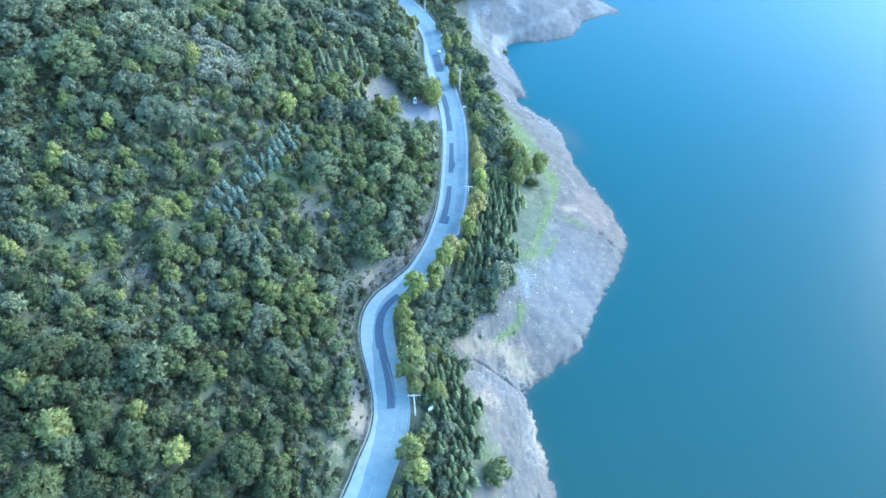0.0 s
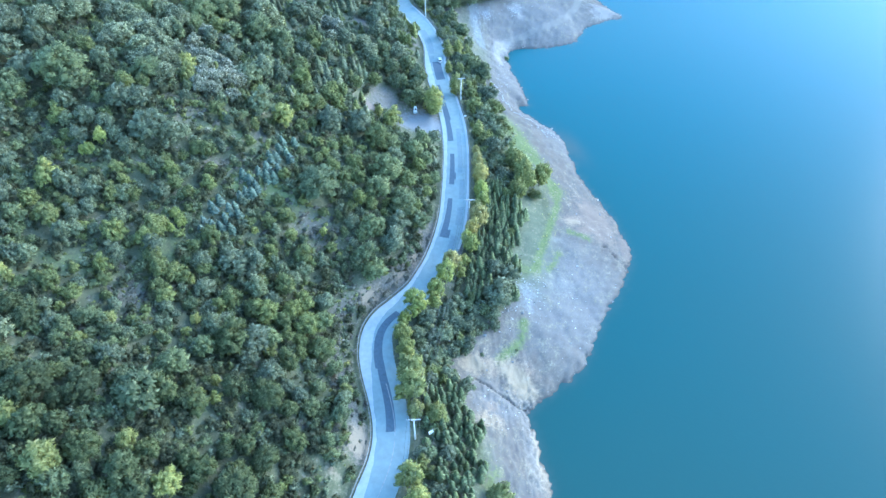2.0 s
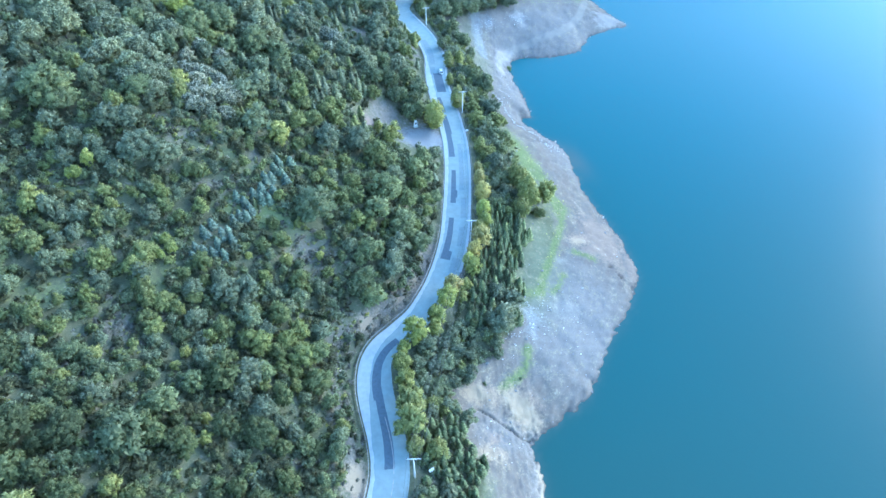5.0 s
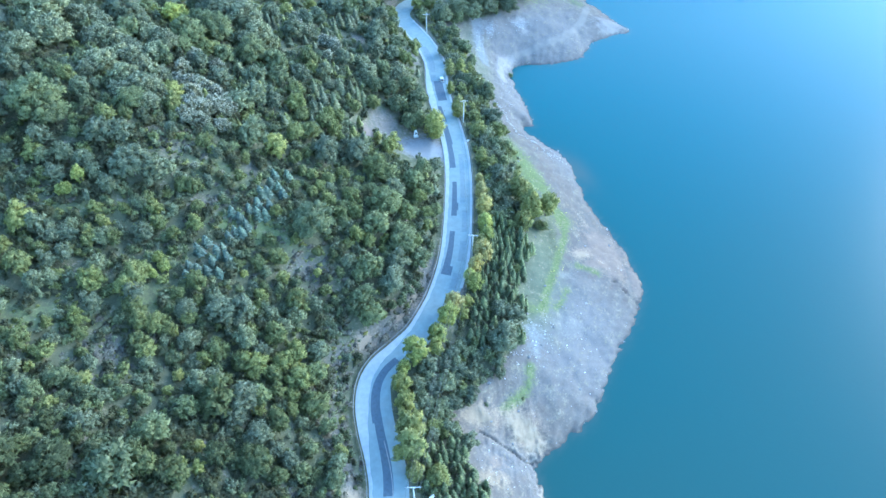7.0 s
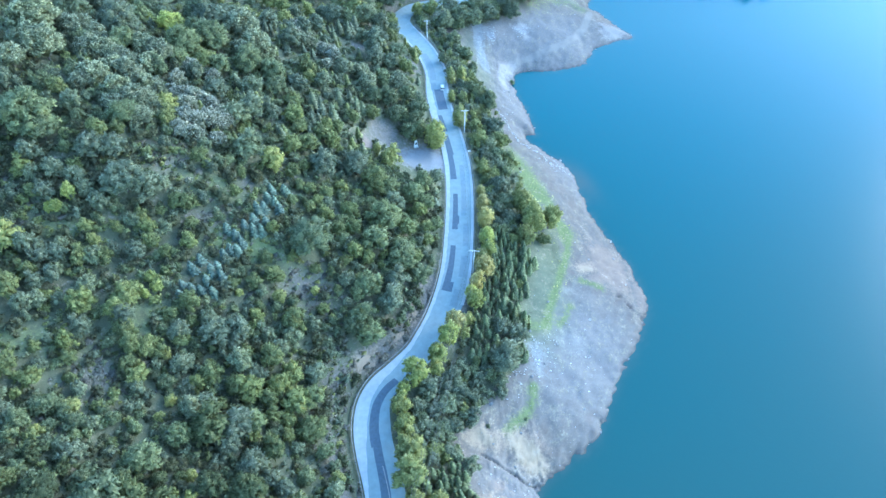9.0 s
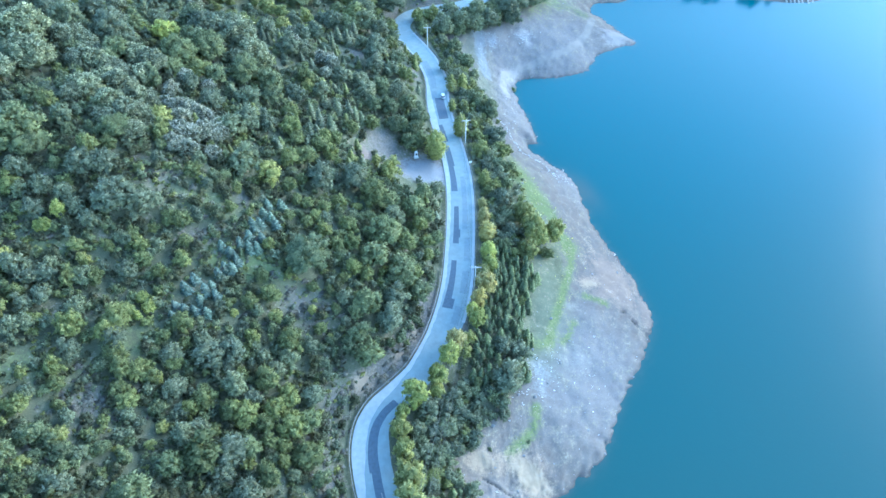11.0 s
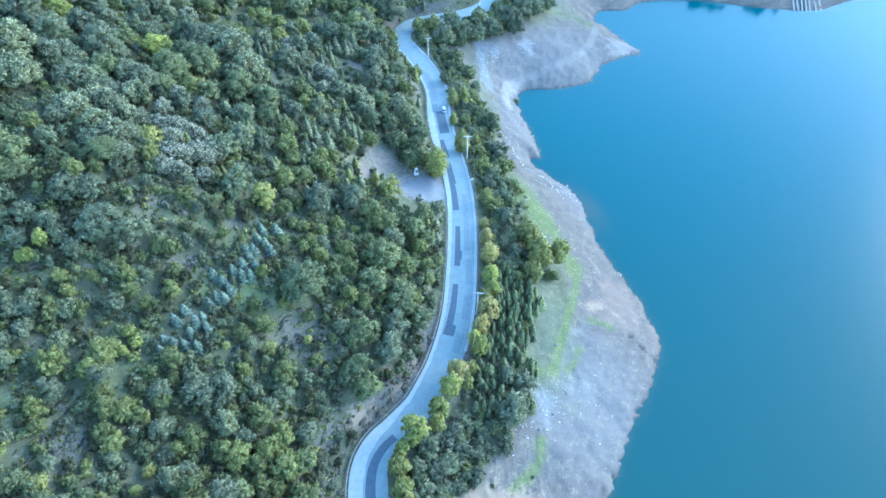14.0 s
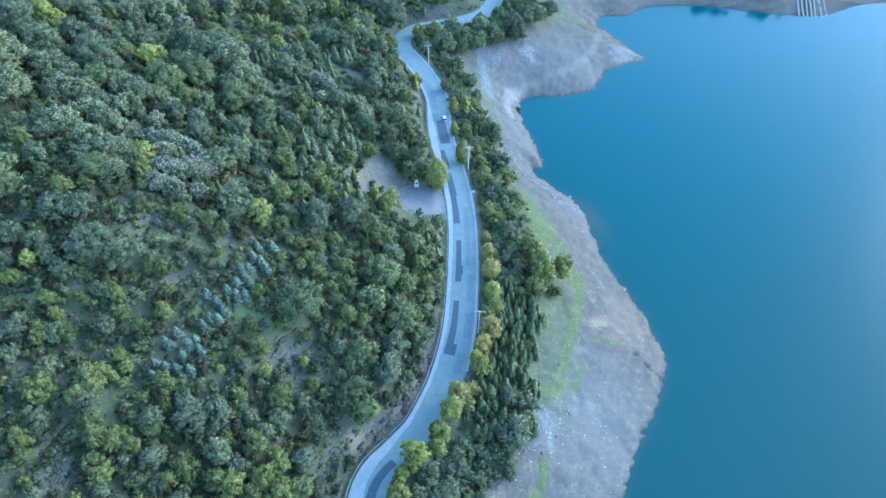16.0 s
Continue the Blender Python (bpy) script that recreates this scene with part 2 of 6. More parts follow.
def spline(points, step):
    """A smooth line through the points, at even steps."""
    p = np.array(points, float)
    q = np.vstack([2 * p[0] - p[1], p, 2 * p[-1] - p[-2]])
    out = []
    for k in range(1, len(q) - 2):
        a0, a1, a2, a3 = q[k - 1:k + 3]
        n = max(2, int(np.linalg.norm(a2 - a1) / step))
        for u in np.arange(n) / n:
            out.append(0.5 * (2 * a1 + (a2 - a0) * u + (2 * a0 - 5 * a1 + 4 * a2 - a3) * u * u + (3 * a1 - a0 - 3 * a2 + a3) * u ** 3))
    out.append(p[-1])
    return np.array(out)


road_line = spline(ROAD + ROAD_FAR, 1.0)
shore_line = spline(SHORE + SHORE_FAR, 1.0)


def side_of(line, x, y):
    """Distance from a line (plus: to its left), and the nearest station."""
    seg = line[1:] - line[:-1]
    size = np.maximum((seg ** 2).sum(1), 1e-9)
    dist, near = np.empty(len(x)), np.empty(len(x), int)
    mids = (line[1:] + line[:-1]) / 2
    for k in range(0, len(x), 4000):
        px, py = x[k:k + 4000], y[k:k + 4000]
        d2 = (px[:, None] - mids[None, :, 0]) ** 2 + (py[:, None] - mids[None, :, 1]) ** 2
        d2 = np.sqrt(d2) - np.sqrt(size)[None, :] / 2
        j = d2.argmin(1)
        best, sign, at = np.full(len(px), 1e18), np.ones(len(px)), j.copy()
        for dj in (-2, -1, 0, 1, 2):
            jj = np.clip(j + dj, 0, len(seg) - 1)
            rx, ry = px - line[jj, 0], py - line[jj, 1]
            u = np.clip((rx * seg[jj, 0] + ry * seg[jj, 1]) / size[jj], 0, 1)
            ex, ey = rx - u * seg[jj, 0], ry - u * seg[jj, 1]
            d = np.hypot(ex, ey)
            better = d < best - 1e-9
            sign = np.where(better, np.where(seg[jj, 0] * ry - seg[jj, 1] * rx >= 0, 1.0, -1.0), sign)
            best, at = np.where(better, d, best), np.where(better, jj, at)
        dist[k:k + 4000], near[k:k + 4000] = best * sign, at
    return dist, near


def ease(v, lo, hi):
    u = np.clip((v - lo) / (hi - lo), 0, 1)
    return u * u * (3 - 2 * u)


WAVES = np.random.RandomState(7).uniform(0, 6.28, (24, 2))


def rough(x, y, scale, turns=8, first=0):
    """Cheap smooth unevenness, about -1 to 1, with bumps of about that many metres."""
    v = 0
    for k in range(turns):
        a, b = WAVES[(first + k) % 24]
        f = 6.28 / scale * (0.6 + 0.14 * k)
        v = v + np.sin(f * (x * math.cos(a) + y * math.sin(a)) + b + 1.7 * np.sin(0.5 * f * (y * math.cos(a) - x * math.sin(a)) + a))
    return v / turns * 1.6


def hump(x, y, cx, cy, rx, ry, turn=0.0):
    c, s = math.cos(turn), math.sin(turn)
    u, v = (x - cx) * c + (y - cy) * s, (y - cy) * c - (x - cx) * s
    return np.exp(-(u / rx) ** 2 - (v / ry) ** 2)


GULLIES = [spline(g, 0.5) for g in ([(7.5, 78.4), (10.6, 77.1), (12.5, 76.3), (15, 75.6), (17.4, 74.3), (19.7, 74.4), (21, 74)], [(46.8, 125.2), (48, 125), (49.3, 123.2), (51.2, 121.2), (53.5, 120.6)])]
TRACK = spline([(22.5, 229), (22, 236), (23.5, 244.4), (27.3, 247.7), (33, 250.5), (40.8, 254.6), (51.3, 261.8), (60.6, 274.9), (66, 290)], 1.0)


def in_gully(x, y, line=None):
    best = np.full(len(x), 1e9)
    for g in (GULLIES if line is None else [line]):
        close = (x > g[:, 0].min() - 4) & (x < g[:, 0].max() + 4) & (y > g[:, 1].min() - 4) & (y < g[:, 1].max() + 4)
        if close.any():
            d = np.hypot(x[close, None] - g[None, :, 0], y[close, None] - g[None, :, 1]).min(1)
            best[close] = np.minimum(best[close], d)
    return best


def lie(x, y):
    """Height, distance left of the road, distance inland."""
    x, y = np.asarray(x, float).ravel(), np.asarray(y, float).ravel()
    dr, _ = side_of(road_line, x, y)
    ds, _ = side_of(shore_line, x, y)
    ds = ds + 0.7 * rough(x, y, 9, 8, 3) + 0.45 * rough(x, y, 3.5, 8, 9) + 0.5 * rough(x, y, 1.9, 8, 15)
    edge = np.maximum(np.abs(dr) - HALF - 1.0, 0)
    # hill above the road
    up = np.maximum(dr - HALF - 1.2, 0)
    hill = 2.2 * ease(up, 0, 3.5) + 0.45 * up
    hill = np.where(hill > 60, 60 + 150 * (1 - np.exp(-(hill - 60) / 150)), hill)
    hill = hill + ease(up, 2, 20) * (6.5 * hump(x, y, -68, 126, 20, 17, -0.5) - 8 * hump(x, y, -75, 232, 45, 35)
                                     + 2 * hump(x, y, -55, 98, 22, 16) + 3 * hump(x, y, -58, 42, 24, 16) - 6 * hump(x, y, -118, 205, 35, 45) + 0.7 * rough(x, y, 26) + 0.25 * rough(x, y, 8, 8, 5))
    hill = hill * (1 - hump(x, y, -8.5, 168.5, 9, 8) ** 0.6 * 0.97)
    # slope from the road down to the water
    s = np.clip(ds, 0, None) / (np.clip(ds, 0, None) + edge + 1e-6)
    down = ROAD_Z * s ** 0.85 - ROAD_Z
    down = down + (0.4 * rough(x, y, 15, 8, 2) + 0.12 * rough(x, y, 4, 8, 11)) * ease(edge, 1, 9) * ease(ds, 0, 6)
    z = ROAD_Z + np.where(dr > 0, hill, down)
    z = np.where(np.abs(dr) < HALF + 1.0, ROAD_Z - 0.12, z)
    z = np.where(ds < 0, np.maximum(0.33 * ds, -14), z)
    z = np.where((ds >= 0) & (dr < 0), np.minimum(z, 0.02 + ds * 0.9), z)
    z = np.where(ds > 0, z - np.minimum(0.7 * np.exp(-(in_gully(x, y) / 0.28) ** 2), 0.8 * np.maximum(z, 0)), z)
    return z, dr, ds


def ground_at(x, y):
    z, _, _ = lie(np.array([x]), np.array([y]))
    return float(z[0])

# ---------------------------------------------------------------- helpers for meshes
def mesh_of(name, verts, faces, mat, smooth=False):
    me = bpy.data.meshes.new(name)
    me.from_pydata([tuple(v) for v in verts], [], [tuple(f) for f in faces])
    me.materials.append(mat)
    if smooth:
        me.polygons.foreach_set("use_smooth", np.ones(len(me.polygons), bool))
    me.update()
    return me


def part(name, bm, mat, parent, label=""):
    me = bpy.data.meshes.new(name)
    bm.to_mesh(me)
    bm.free()
    me.materials.append(mat)
    ob = new(name, me)
    ob.parent = parent
    if label:
        tagged(ob, label)
    return ob


def floats(me, name, values):
    me.attributes.new(name, "FLOAT", "POINT").data.foreach_set("value", np.asarray(values, np.float32))


# ---------------------------------------------------------------- ground
def stretched(lo, hi, step, far_lo, far_hi, fine=()):
    mid = np.arange(lo, hi + step / 2, step)
    for a, b, d in fine:
        mid = np.concatenate([mid[mid < a], np.arange(a, b, d), mid[mid >= b]])
    out = lambda d: d * (1.28 ** np.arange(1, 26) - 1) / (1.28 ** 25 - 1)
    return np.concatenate([(lo - out(lo - far_lo))[::-1], mid, hi + out(far_hi - hi)])


def shelf(x, y):
    return hump(x, y, 46, 177, 3.5, 9, 0.3)


def build_ground():
    xs, ys = stretched(-150, 100, 1.1, -3500, 3500, ((-8, 60, 0.7), (6, 22, 0.32))), stretched(36, 335, 1.1, -3500, 3500, ((44, 142, 0.7), (72.6, 79.2, 0.3)))
    gx, gy = np.meshgrid(xs, ys)
    x, y = gx.ravel(), gy.ravel()
    z, dr, ds = lie(x, y)
    z = np.where(ds < 0, np.maximum(z, -0.5 - 2.5 * (1 - shelf(x, y)) - 20 * (shelf(x, y) < 0.2)), z)
    n, m = len(xs), len(ys)
    i = np.arange(n * m).reshape(m, n)
    faces = np.stack([i[:-1, :-1], i[:-1, 1:], i[1:, 1:], i[1:, :-1]], -1).reshape(-1, 4)
    me = bpy.data.meshes.new("ground")
    me.from_pydata(np.stack([x, y, z], 1).tolist(), [], faces.tolist())
    me.polygons.foreach_set("use_smooth", np.ones(len(me.polygons), bool))
    me.materials.append(GROUND)
    edge = np.abs(dr) - HALF
    # bare drawdown belt, grassier towards the trees
    belt = np.interp(y, [30, 66, 76, 86, 100, 112, 128, 140, 160, 185, 205, 225, 240], [15, 15, 9.5, 11, 16, 19, 24, 24, 19, 16, 14.5, 12, 11])
    beach = (dr < 0) * ease(edge - belt, -2, 3)
    beach = np.maximum(beach, 1.3 * hump(x, y, -7.5, 166.5, 8.5, 7))
    def along_line(points, width):
        return np.exp(-(in_gully(x, y, spline(points, 1.0)) / width) ** 2)
    green = (along_line([(30.8, 158.9), (33.3, 150.6), (34.9, 143.6), (33.7, 136), (31.1, 128.8), (29.7, 124.3), (26.5, 116.6), (25.2, 111.4)], 1.3)
             + 0.8 * along_line([(28.3, 112.2), (30.5, 114.5), (32.2, 118)], 1.1) + 0.9 * along_line([(36.5, 127.6), (39, 127), (42, 126)], 1.2) + along_line([(20.1, 94.7), (19.9, 91.6), (18.4, 88.4), (14.8, 85.2), (13.5, 83.8)], 1.35)
             + 0.9 * hump(x, y, 34.5, 146, 3.5, 4) + 0.85 * hump(x, y, 29, 162, 3.5, 7, 0.3) + 1.0 * hump(x, y, 24, 170, 3.5, 11, 0.3) + 0.75 * hump(x, y, 21.4, 110.4, 4, 2) + 0.7 * hump(x, y, 10, 53, 2.5, 6)
             + 0.6 * hump(x, y, 44, 296, 14, 9) + 0.5 * hump(x, y, 62, 292, 5, 6) + 0.55 * hump(x, y, 34, 283, 10, 8))
    wash = (0.9 * hump(x, y, 25, 124, 7, 16, 0.1) + 0.8 * hump(x, y, 26, 160, 6, 22, 0.15) + 0.7 * hump(x, y, 20, 108, 6, 7) + 0.7 * hump(x, y, 9, 56, 3, 9) + 0.6 * hump(x, y, 45, 298, 18, 12) + 0.8 * hump(x, y, 14, 226, 5, 26) + 0.6 * hump(x, y, 9, 252, 5, 12))
    meadow = 0.58 * (1.5 * hump(x, y, -41, 113, 8, 5, 0.3) + hump(x, y, -49.5, 113.4, 5, 4) + hump(x, y, -75, 83, 12, 4, 0.15) + hump(x, y, -57, 92, 8, 4, 0.2) + hump(x, y, -76, 106, 7, 4)
                     + hump(x, y, -53, 124, 8, 4) + hump(x, y, -62, 243, 13, 5, 0.4) + 0.8 * hump(x, y, -22, 62, 5, 8))
    earth = (1.15 * hump(x, y, -16.8, 57.5, 2.2, 3.6) + 0.8 * hump(x, y, -18.5, 64, 1.6, 5, 0.2) + 0.8 * hump(x, y, -15.5, 96.5, 7.5, 3.4, 0.75) + 0.85 * hump(x, y, -9, 105, 2.8, 6, -0.5)
             + 1.1 * hump(x, y, -4.8, 116, 2.0, 8, -0.25) + 1.25 * hump(x, y, -18.6, 172, 5.2, 6.2) + 1.1 * hump(x, y, -23, 162, 2.4, 4) + 0.66 * hump(x, y, -31, 107.5, 7, 5) + 0.66 * hump(x, y, -62, 79.5, 3.5, 5) + 0.6 * hump(x, y, -46.5, 129, 3, 4) + 0.8 * hump(x, y, -30.5, 219.5, 6, 5)
             + 0.8 * hump(x, y, -12, 216, 4, 8) + 0.8 * hump(x, y, -23, 266, 4, 9) + 0.8 * hump(x, y, -8, 277, 13, 3.5, 0.35) + 0.7 * hump(x, y, -22, 72, 2.2, 8, 0.2) + 0.6 * hump(x, y, -24, 88, 4, 5) + 0.6 * hump(x, y, -62, 126, 6, 4) + 0.6 * hump(x, y, -52, 116, 5, 4))
    earth = earth + 1.1 * hump(x, y, -5.6, 97.6, 2.2, 1.3, 0.8) + 0.9 * hump(x, y, 4.6, 111.5, 1.6, 2.6)
    rust = (0.9 * hump(x, y, 38.3, 133, 3.2, 2.0, 0.4) + 0.8 * hump(x, y, 41, 129.3, 2.8, 1.5, 0.4) + 1.25 * hump(x, y, 46.5, 136, 5.5, 10, 0.25) + 0.8 * hump(x, y, 54.2, 126, 1.5, 6) + 0.95 * hump(x, y, 10, 81.4, 4, 2.2)
            + 0.7 * hump(x, y, 6.4, 82, 3, 1.6) + 1.0 * hump(x, y, 19.6, 82, 3.6, 2.4, -0.4) + 0.95 * hump(x, y, 19.2, 78.7, 3, 2.2) + 0.7 * hump(x, y, 11, 72, 2.4, 2) + 0.8 * hump(x, y, 22, 62, 1.3, 7, 0.1)
            + 1.2 * hump(x, y, -23.5, 162, 2.6, 3.4) + 0.85 * hump(x, y, -17, 58, 1.8, 3.2) + 0.75 * hump(x, y, 74, 277, 6, 5) + 0.5 * hump(x, y, 36, 190, 4, 6))
    floats(me, "cream", 1.0 * hump(x, y, 7.6, 81.7, 4, 2) + 1.05 * hump(x, y, 17.3, 81.6, 4, 2.4, -0.4) + 1.0 * hump(x, y, 19.8, 78.3, 2.8, 2) + 0.9 * hump(x, y, 21.8, 64, 1.4, 8, 0.1) + 0.9 * hump(x, y, 10, 68, 3, 2)
           + 1.25 * hump(x, y, -17.0, 58.7, 1.9, 2.8) + 0.95 * hump(x, y, -11.6, 102.8, 1.8, 2.2, 0.6) + 1.0 * hump(x, y, -18.4, 94.6, 2.2, 1.6, 0.7) + 0.85 * hump(x, y, -21.3, 51.4, 1.8, 0.6, -0.6)
           + 0.75 * hump(x, y, -7.5, 109, 1.2, 3) + 0.8 * hump(x, y, 38.5, 132.5, 2.6, 1.6, 0.4))
    sand = 1.2 * hump(x, y, 24.5, 243.5, 2.6, 3.2, 0.6) + 1.0 * along_line([(23, 228), (22.3, 237), (24.5, 244.5), (28, 247)], 1.6) + 0.9 * hump(x, y, 75, 276, 7, 6) + 0.7 * hump(x, y, 31, 266, 4, 2) + 0.7 * hump(x, y, 34, 261, 2, 3)
    floats(me, "sand", sand)
    floats(me, "gravel", 1.1 * hump(x, y, 33, 106, 17, 20, -0.2) + 0.8 * hump(x, y, 13, 73, 8, 5) + 1.1 * hump(x, y, 42, 262, 34, 20, 0.4) + 0.9 * hump(x, y, 25, 222, 9, 26) + 0.8 * hump(x, y, 40, 182, 8, 22, 0.35))
    floats(me, "wash", np.where(dr < 0, wash, 0))
    floats(me, "beach", beach)
    floats(me, "grass", np.where(dr < 0, green, meadow))
    floats(me, "earth", earth)
    floats(me, "rust", rust)
    floats(me, "track", np.exp(-(in_gully(x, y, TRACK) / 1.9) ** 2))
    floats(me, "scree", 0.95 * along_line([(12, 266), (13.7, 250), (15.5, 236)], 2.4) + 0.6 * hump(x, y, 18, 259, 4, 4) + 0.6 * hump(x, y, 32, 265, 5, 3) + 0.55 * hump(x, y, 22, 102, 4, 6) + 1.3 * hump(x, y, -6.5, 165.5, 7.5, 6.5))
    floats(me, "pale", 1.0 * hump(x, y, -7, 166.5, 7, 5.5) + 0.7 * hump(x, y, 74, 278, 7, 5) + 0.45 * hump(x, y, 24.5, 242, 2.5, 5) + 0.55 * hump(x, y, 31.6, 108, 5, 4)
           + 0.6 * hump(x, y, 20, 66, 2, 12) + 0.6 * hump(x, y, 18, 259, 3, 4) + 0.6 * hump(x, y, 32, 265, 4, 2.5) + 0.5 * hump(x, y, 22, 103, 3, 3) + 0.5 * hump(x, y, 32, 123, 3, 1.5))
    # cracks darkened as shade inside them; waterline dark from damp and ledge shadow
    floats(me, "wet_shade", 1.4 * np.exp(-(in_gully(x, y) / 0.2) ** 2) + 0.8 * (dr < 0) * ease(0.5 - ds, 0, 0.5))
    me.update()
    tagged(new("ground", me), "wooded hillside falling to a bare stony lake shore", "ground", kind="structure")


def build_water():
    xs, ys = stretched(18, 92, 1.2, -3500, 3500), stretched(40, 332, 1.2, -3500, 3500)
    gx, gy = np.meshgrid(xs, ys)
    x, y = gx.ravel(), gy.ravel()
    _, dr, ds = lie(x, y)
    n, m = len(xs), len(ys)
    i = np.arange(n * m).reshape(m, n)
    faces = np.stack([i[:-1, :-1], i[:-1, 1:], i[1:, 1:], i[1:, :-1]], -1).reshape(-1, 4)
    keep = (ds[faces] < 6).any(1)
    me = bpy.data.meshes.new("water")
    me.from_pydata(np.stack([x, y, 0 * x], 1).tolist(), [], faces[keep].tolist())
    me.materials.append(WATER)
    floats(me, "shallow", np.clip(np.exp(np.minimum(ds, 0) / 0.9) * 0.6 + 0.6 * shelf(x, y), 0, 1))
    me.update()
    tagged(new("water", me), "calm blue-green reservoir water", "water", kind="structure")


build_ground()
build_water()


# ---------------------------------------------------------------- road
def frame_of(line):
    t = np.gradient(line, axis=0)
    t /= np.linalg.norm(t, axis=1)[:, None]
    return np.stack([-t[:, 1], t[:, 0]], 1)      # to the left


road_left = frame_of(road_line)
road_run = np.concatenate([[0], np.cumsum(np.linalg.norm(np.diff(road_line, axis=0), axis=1))])


def station(y_or_run):
    return int(np.argmin(np.abs(road_run - y_or_run)))


def near_y(y):
    """Station whose y is nearest, on the stretch below the far bend."""
    k = np.where((road_line[:, 1] > -60) & (road_run < road_run[station_far]))[0]
    return int(k[np.argmin(np.abs(road_line[k, 1] - y))])


station_far = int(np.argmin(np.hypot(road_line[:, 0] + 18.5, road_line[:, 1] - 257)))


def strip(lo, hi, left_a, left_b, z0, thick):
    """Solid band along the road between two stations, from left_a to left_b metres left of its middle."""
    ks = np.arange(lo, hi + 1)
    a = np.full(len(ks), left_a) if np.isscalar(left_a) else left_a
    b = np.full(len(ks), left_b) if np.isscalar(left_b) else left_b
    pa, pb = road_line[ks] + road_left[ks] * a[:, None], road_line[ks] + road_left[ks] * b[:, None]
    v = []
    for p, q in zip(pa, pb):
        v += [(*p, z0), (*q, z0), (*p, z0 - thick), (*q, z0 - thick)]
    fs = []
    for k in range(len(ks) - 1):
        i, j = 4 * k, 4 * k + 4
        fs += [(i, i + 1, j + 1, j), (i + 1, i + 3, j + 3, j + 1), (i + 2, i, j, j + 2), (i + 3, i + 2, j + 2, j + 3)]
    fs += [(0, 2, 3, 1), (4 * len(ks) - 4, 4 * len(ks) - 3, 4 * len(ks) - 1, 4 * len(ks) - 2)]
    return v, fs


road_lo, road_hi = near_y(-40), int(np.argmin(np.hypot(road_line[:, 0] - 34, road_line[:, 1] - 340)))
edge_y = road_line[road_lo:road_hi + 1, 1]
lake_side = -HALF + 1.1 * ease(edge_y, 80, 90) * (1 - ease(edge_y, 104, 114))
road = new("road", mesh_of("road", *strip(road_lo, road_hi, HALF, lake_side, ROAD_Z, 0.4), ASPHALT))
tagged(road, "pale grey worn lakeside road with dark repair patches", "road", kind="structure")
# ---------------------------------------------------------------- trees
BALL = {}


def ball(level):
    if level not in BALL:
        bm = bmesh.new()
        bmesh.ops.create_icosphere(bm, subdivisions=level, radius=1)
        bm.verts.ensure_lookup_table()
        BALL[level] = (np.array([v.co[:] for v in bm.verts]), np.array([[v.index for v in f.verts] for f in bm.faces]))
        bm.free()
    return BALL[level]


def crown_arrays(lobes, leaf, per_area, rng, core=1, shrink=0.72, flat=0.0):
    """Pointed leaf sprays over lumpy cores: verts, triangles, how far out and up each vertex is, and its normal."""
    V, F, T, N, n = [], [], [], [], 0
    bv, bf = ball(core)
    top = max(c[2] + r[2] for c, r in lobes)
    low = min(c[2] - r[2] for c, r in lobes)
    heart = np.array([0, 0, low + 0.35 * (top - low)])
    for c, r in lobes:
        c, r = np.array(c), np.array(r)
        v = c + bv * r * shrink * (1 + 0.16 * rng.standard_normal((len(bv), 1)))
        V.append(v), F.append(bf + n), T.append(np.zeros(len(v))), N.append(bv + 0.3 * (v - heart))
        n += len(v)
        count = max(8, int(per_area * r[0] * r[1] * 6))
        d = rng.standard_normal((count, 3))
        d[:, 2] = np.abs(d[:, 2]) * 0.95 - 0.35 + flat
        d /= np.linalg.norm(d, axis=1)[:, None]
        at = c + d * r * (0.70 + 0.55 * rng.uniform(0, 1, (count, 1)) ** 1.5)
        nrm = d * 0.9 + rng.standard_normal((count, 3)) * 0.5 + np.array([0, 0, 0.3])
        nrm /= np.linalg.norm(nrm, axis=1)[:, None]
        w = np.cross(nrm, rng.standard_normal((count, 3)))
        w = w / np.linalg.norm(w, axis=1)[:, None] + 0.7 * d
        w /= np.linalg.norm(w, axis=1)[:, None]
        u = np.cross(nrm, w)
        u /= np.linalg.norm(u, axis=1)[:, None]
        s = leaf * rng.uniform(0.6, 1.45, (count, 1))
        V.append(np.stack([at + u * s * 0.62 - w * s * 0.4, at - u * s * 0.62 - w * s * 0.4, at + w * s * 1.5], 1).reshape(-1, 3))
        F.append(n + np.arange(3 * count).reshape(-1, 3))
        far = (at - heart) / np.linalg.norm(at - heart, axis=1)[:, None]
        N.append(np.repeat(0.35 * d + 0.25 * far + 0.75 * nrm + np.array([0, 0, 0.25]), 3, axis=0))
        # stronger near the crown top and on up-facing leaves: overhead light put into colour
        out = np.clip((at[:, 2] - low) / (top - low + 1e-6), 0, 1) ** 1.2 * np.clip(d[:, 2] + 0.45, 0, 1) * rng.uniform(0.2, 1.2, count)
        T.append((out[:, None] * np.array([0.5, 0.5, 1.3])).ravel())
        n += 3 * count
    return np.concatenate(V), np.concatenate(F), np.concatenate(T), np.concatenate(N)


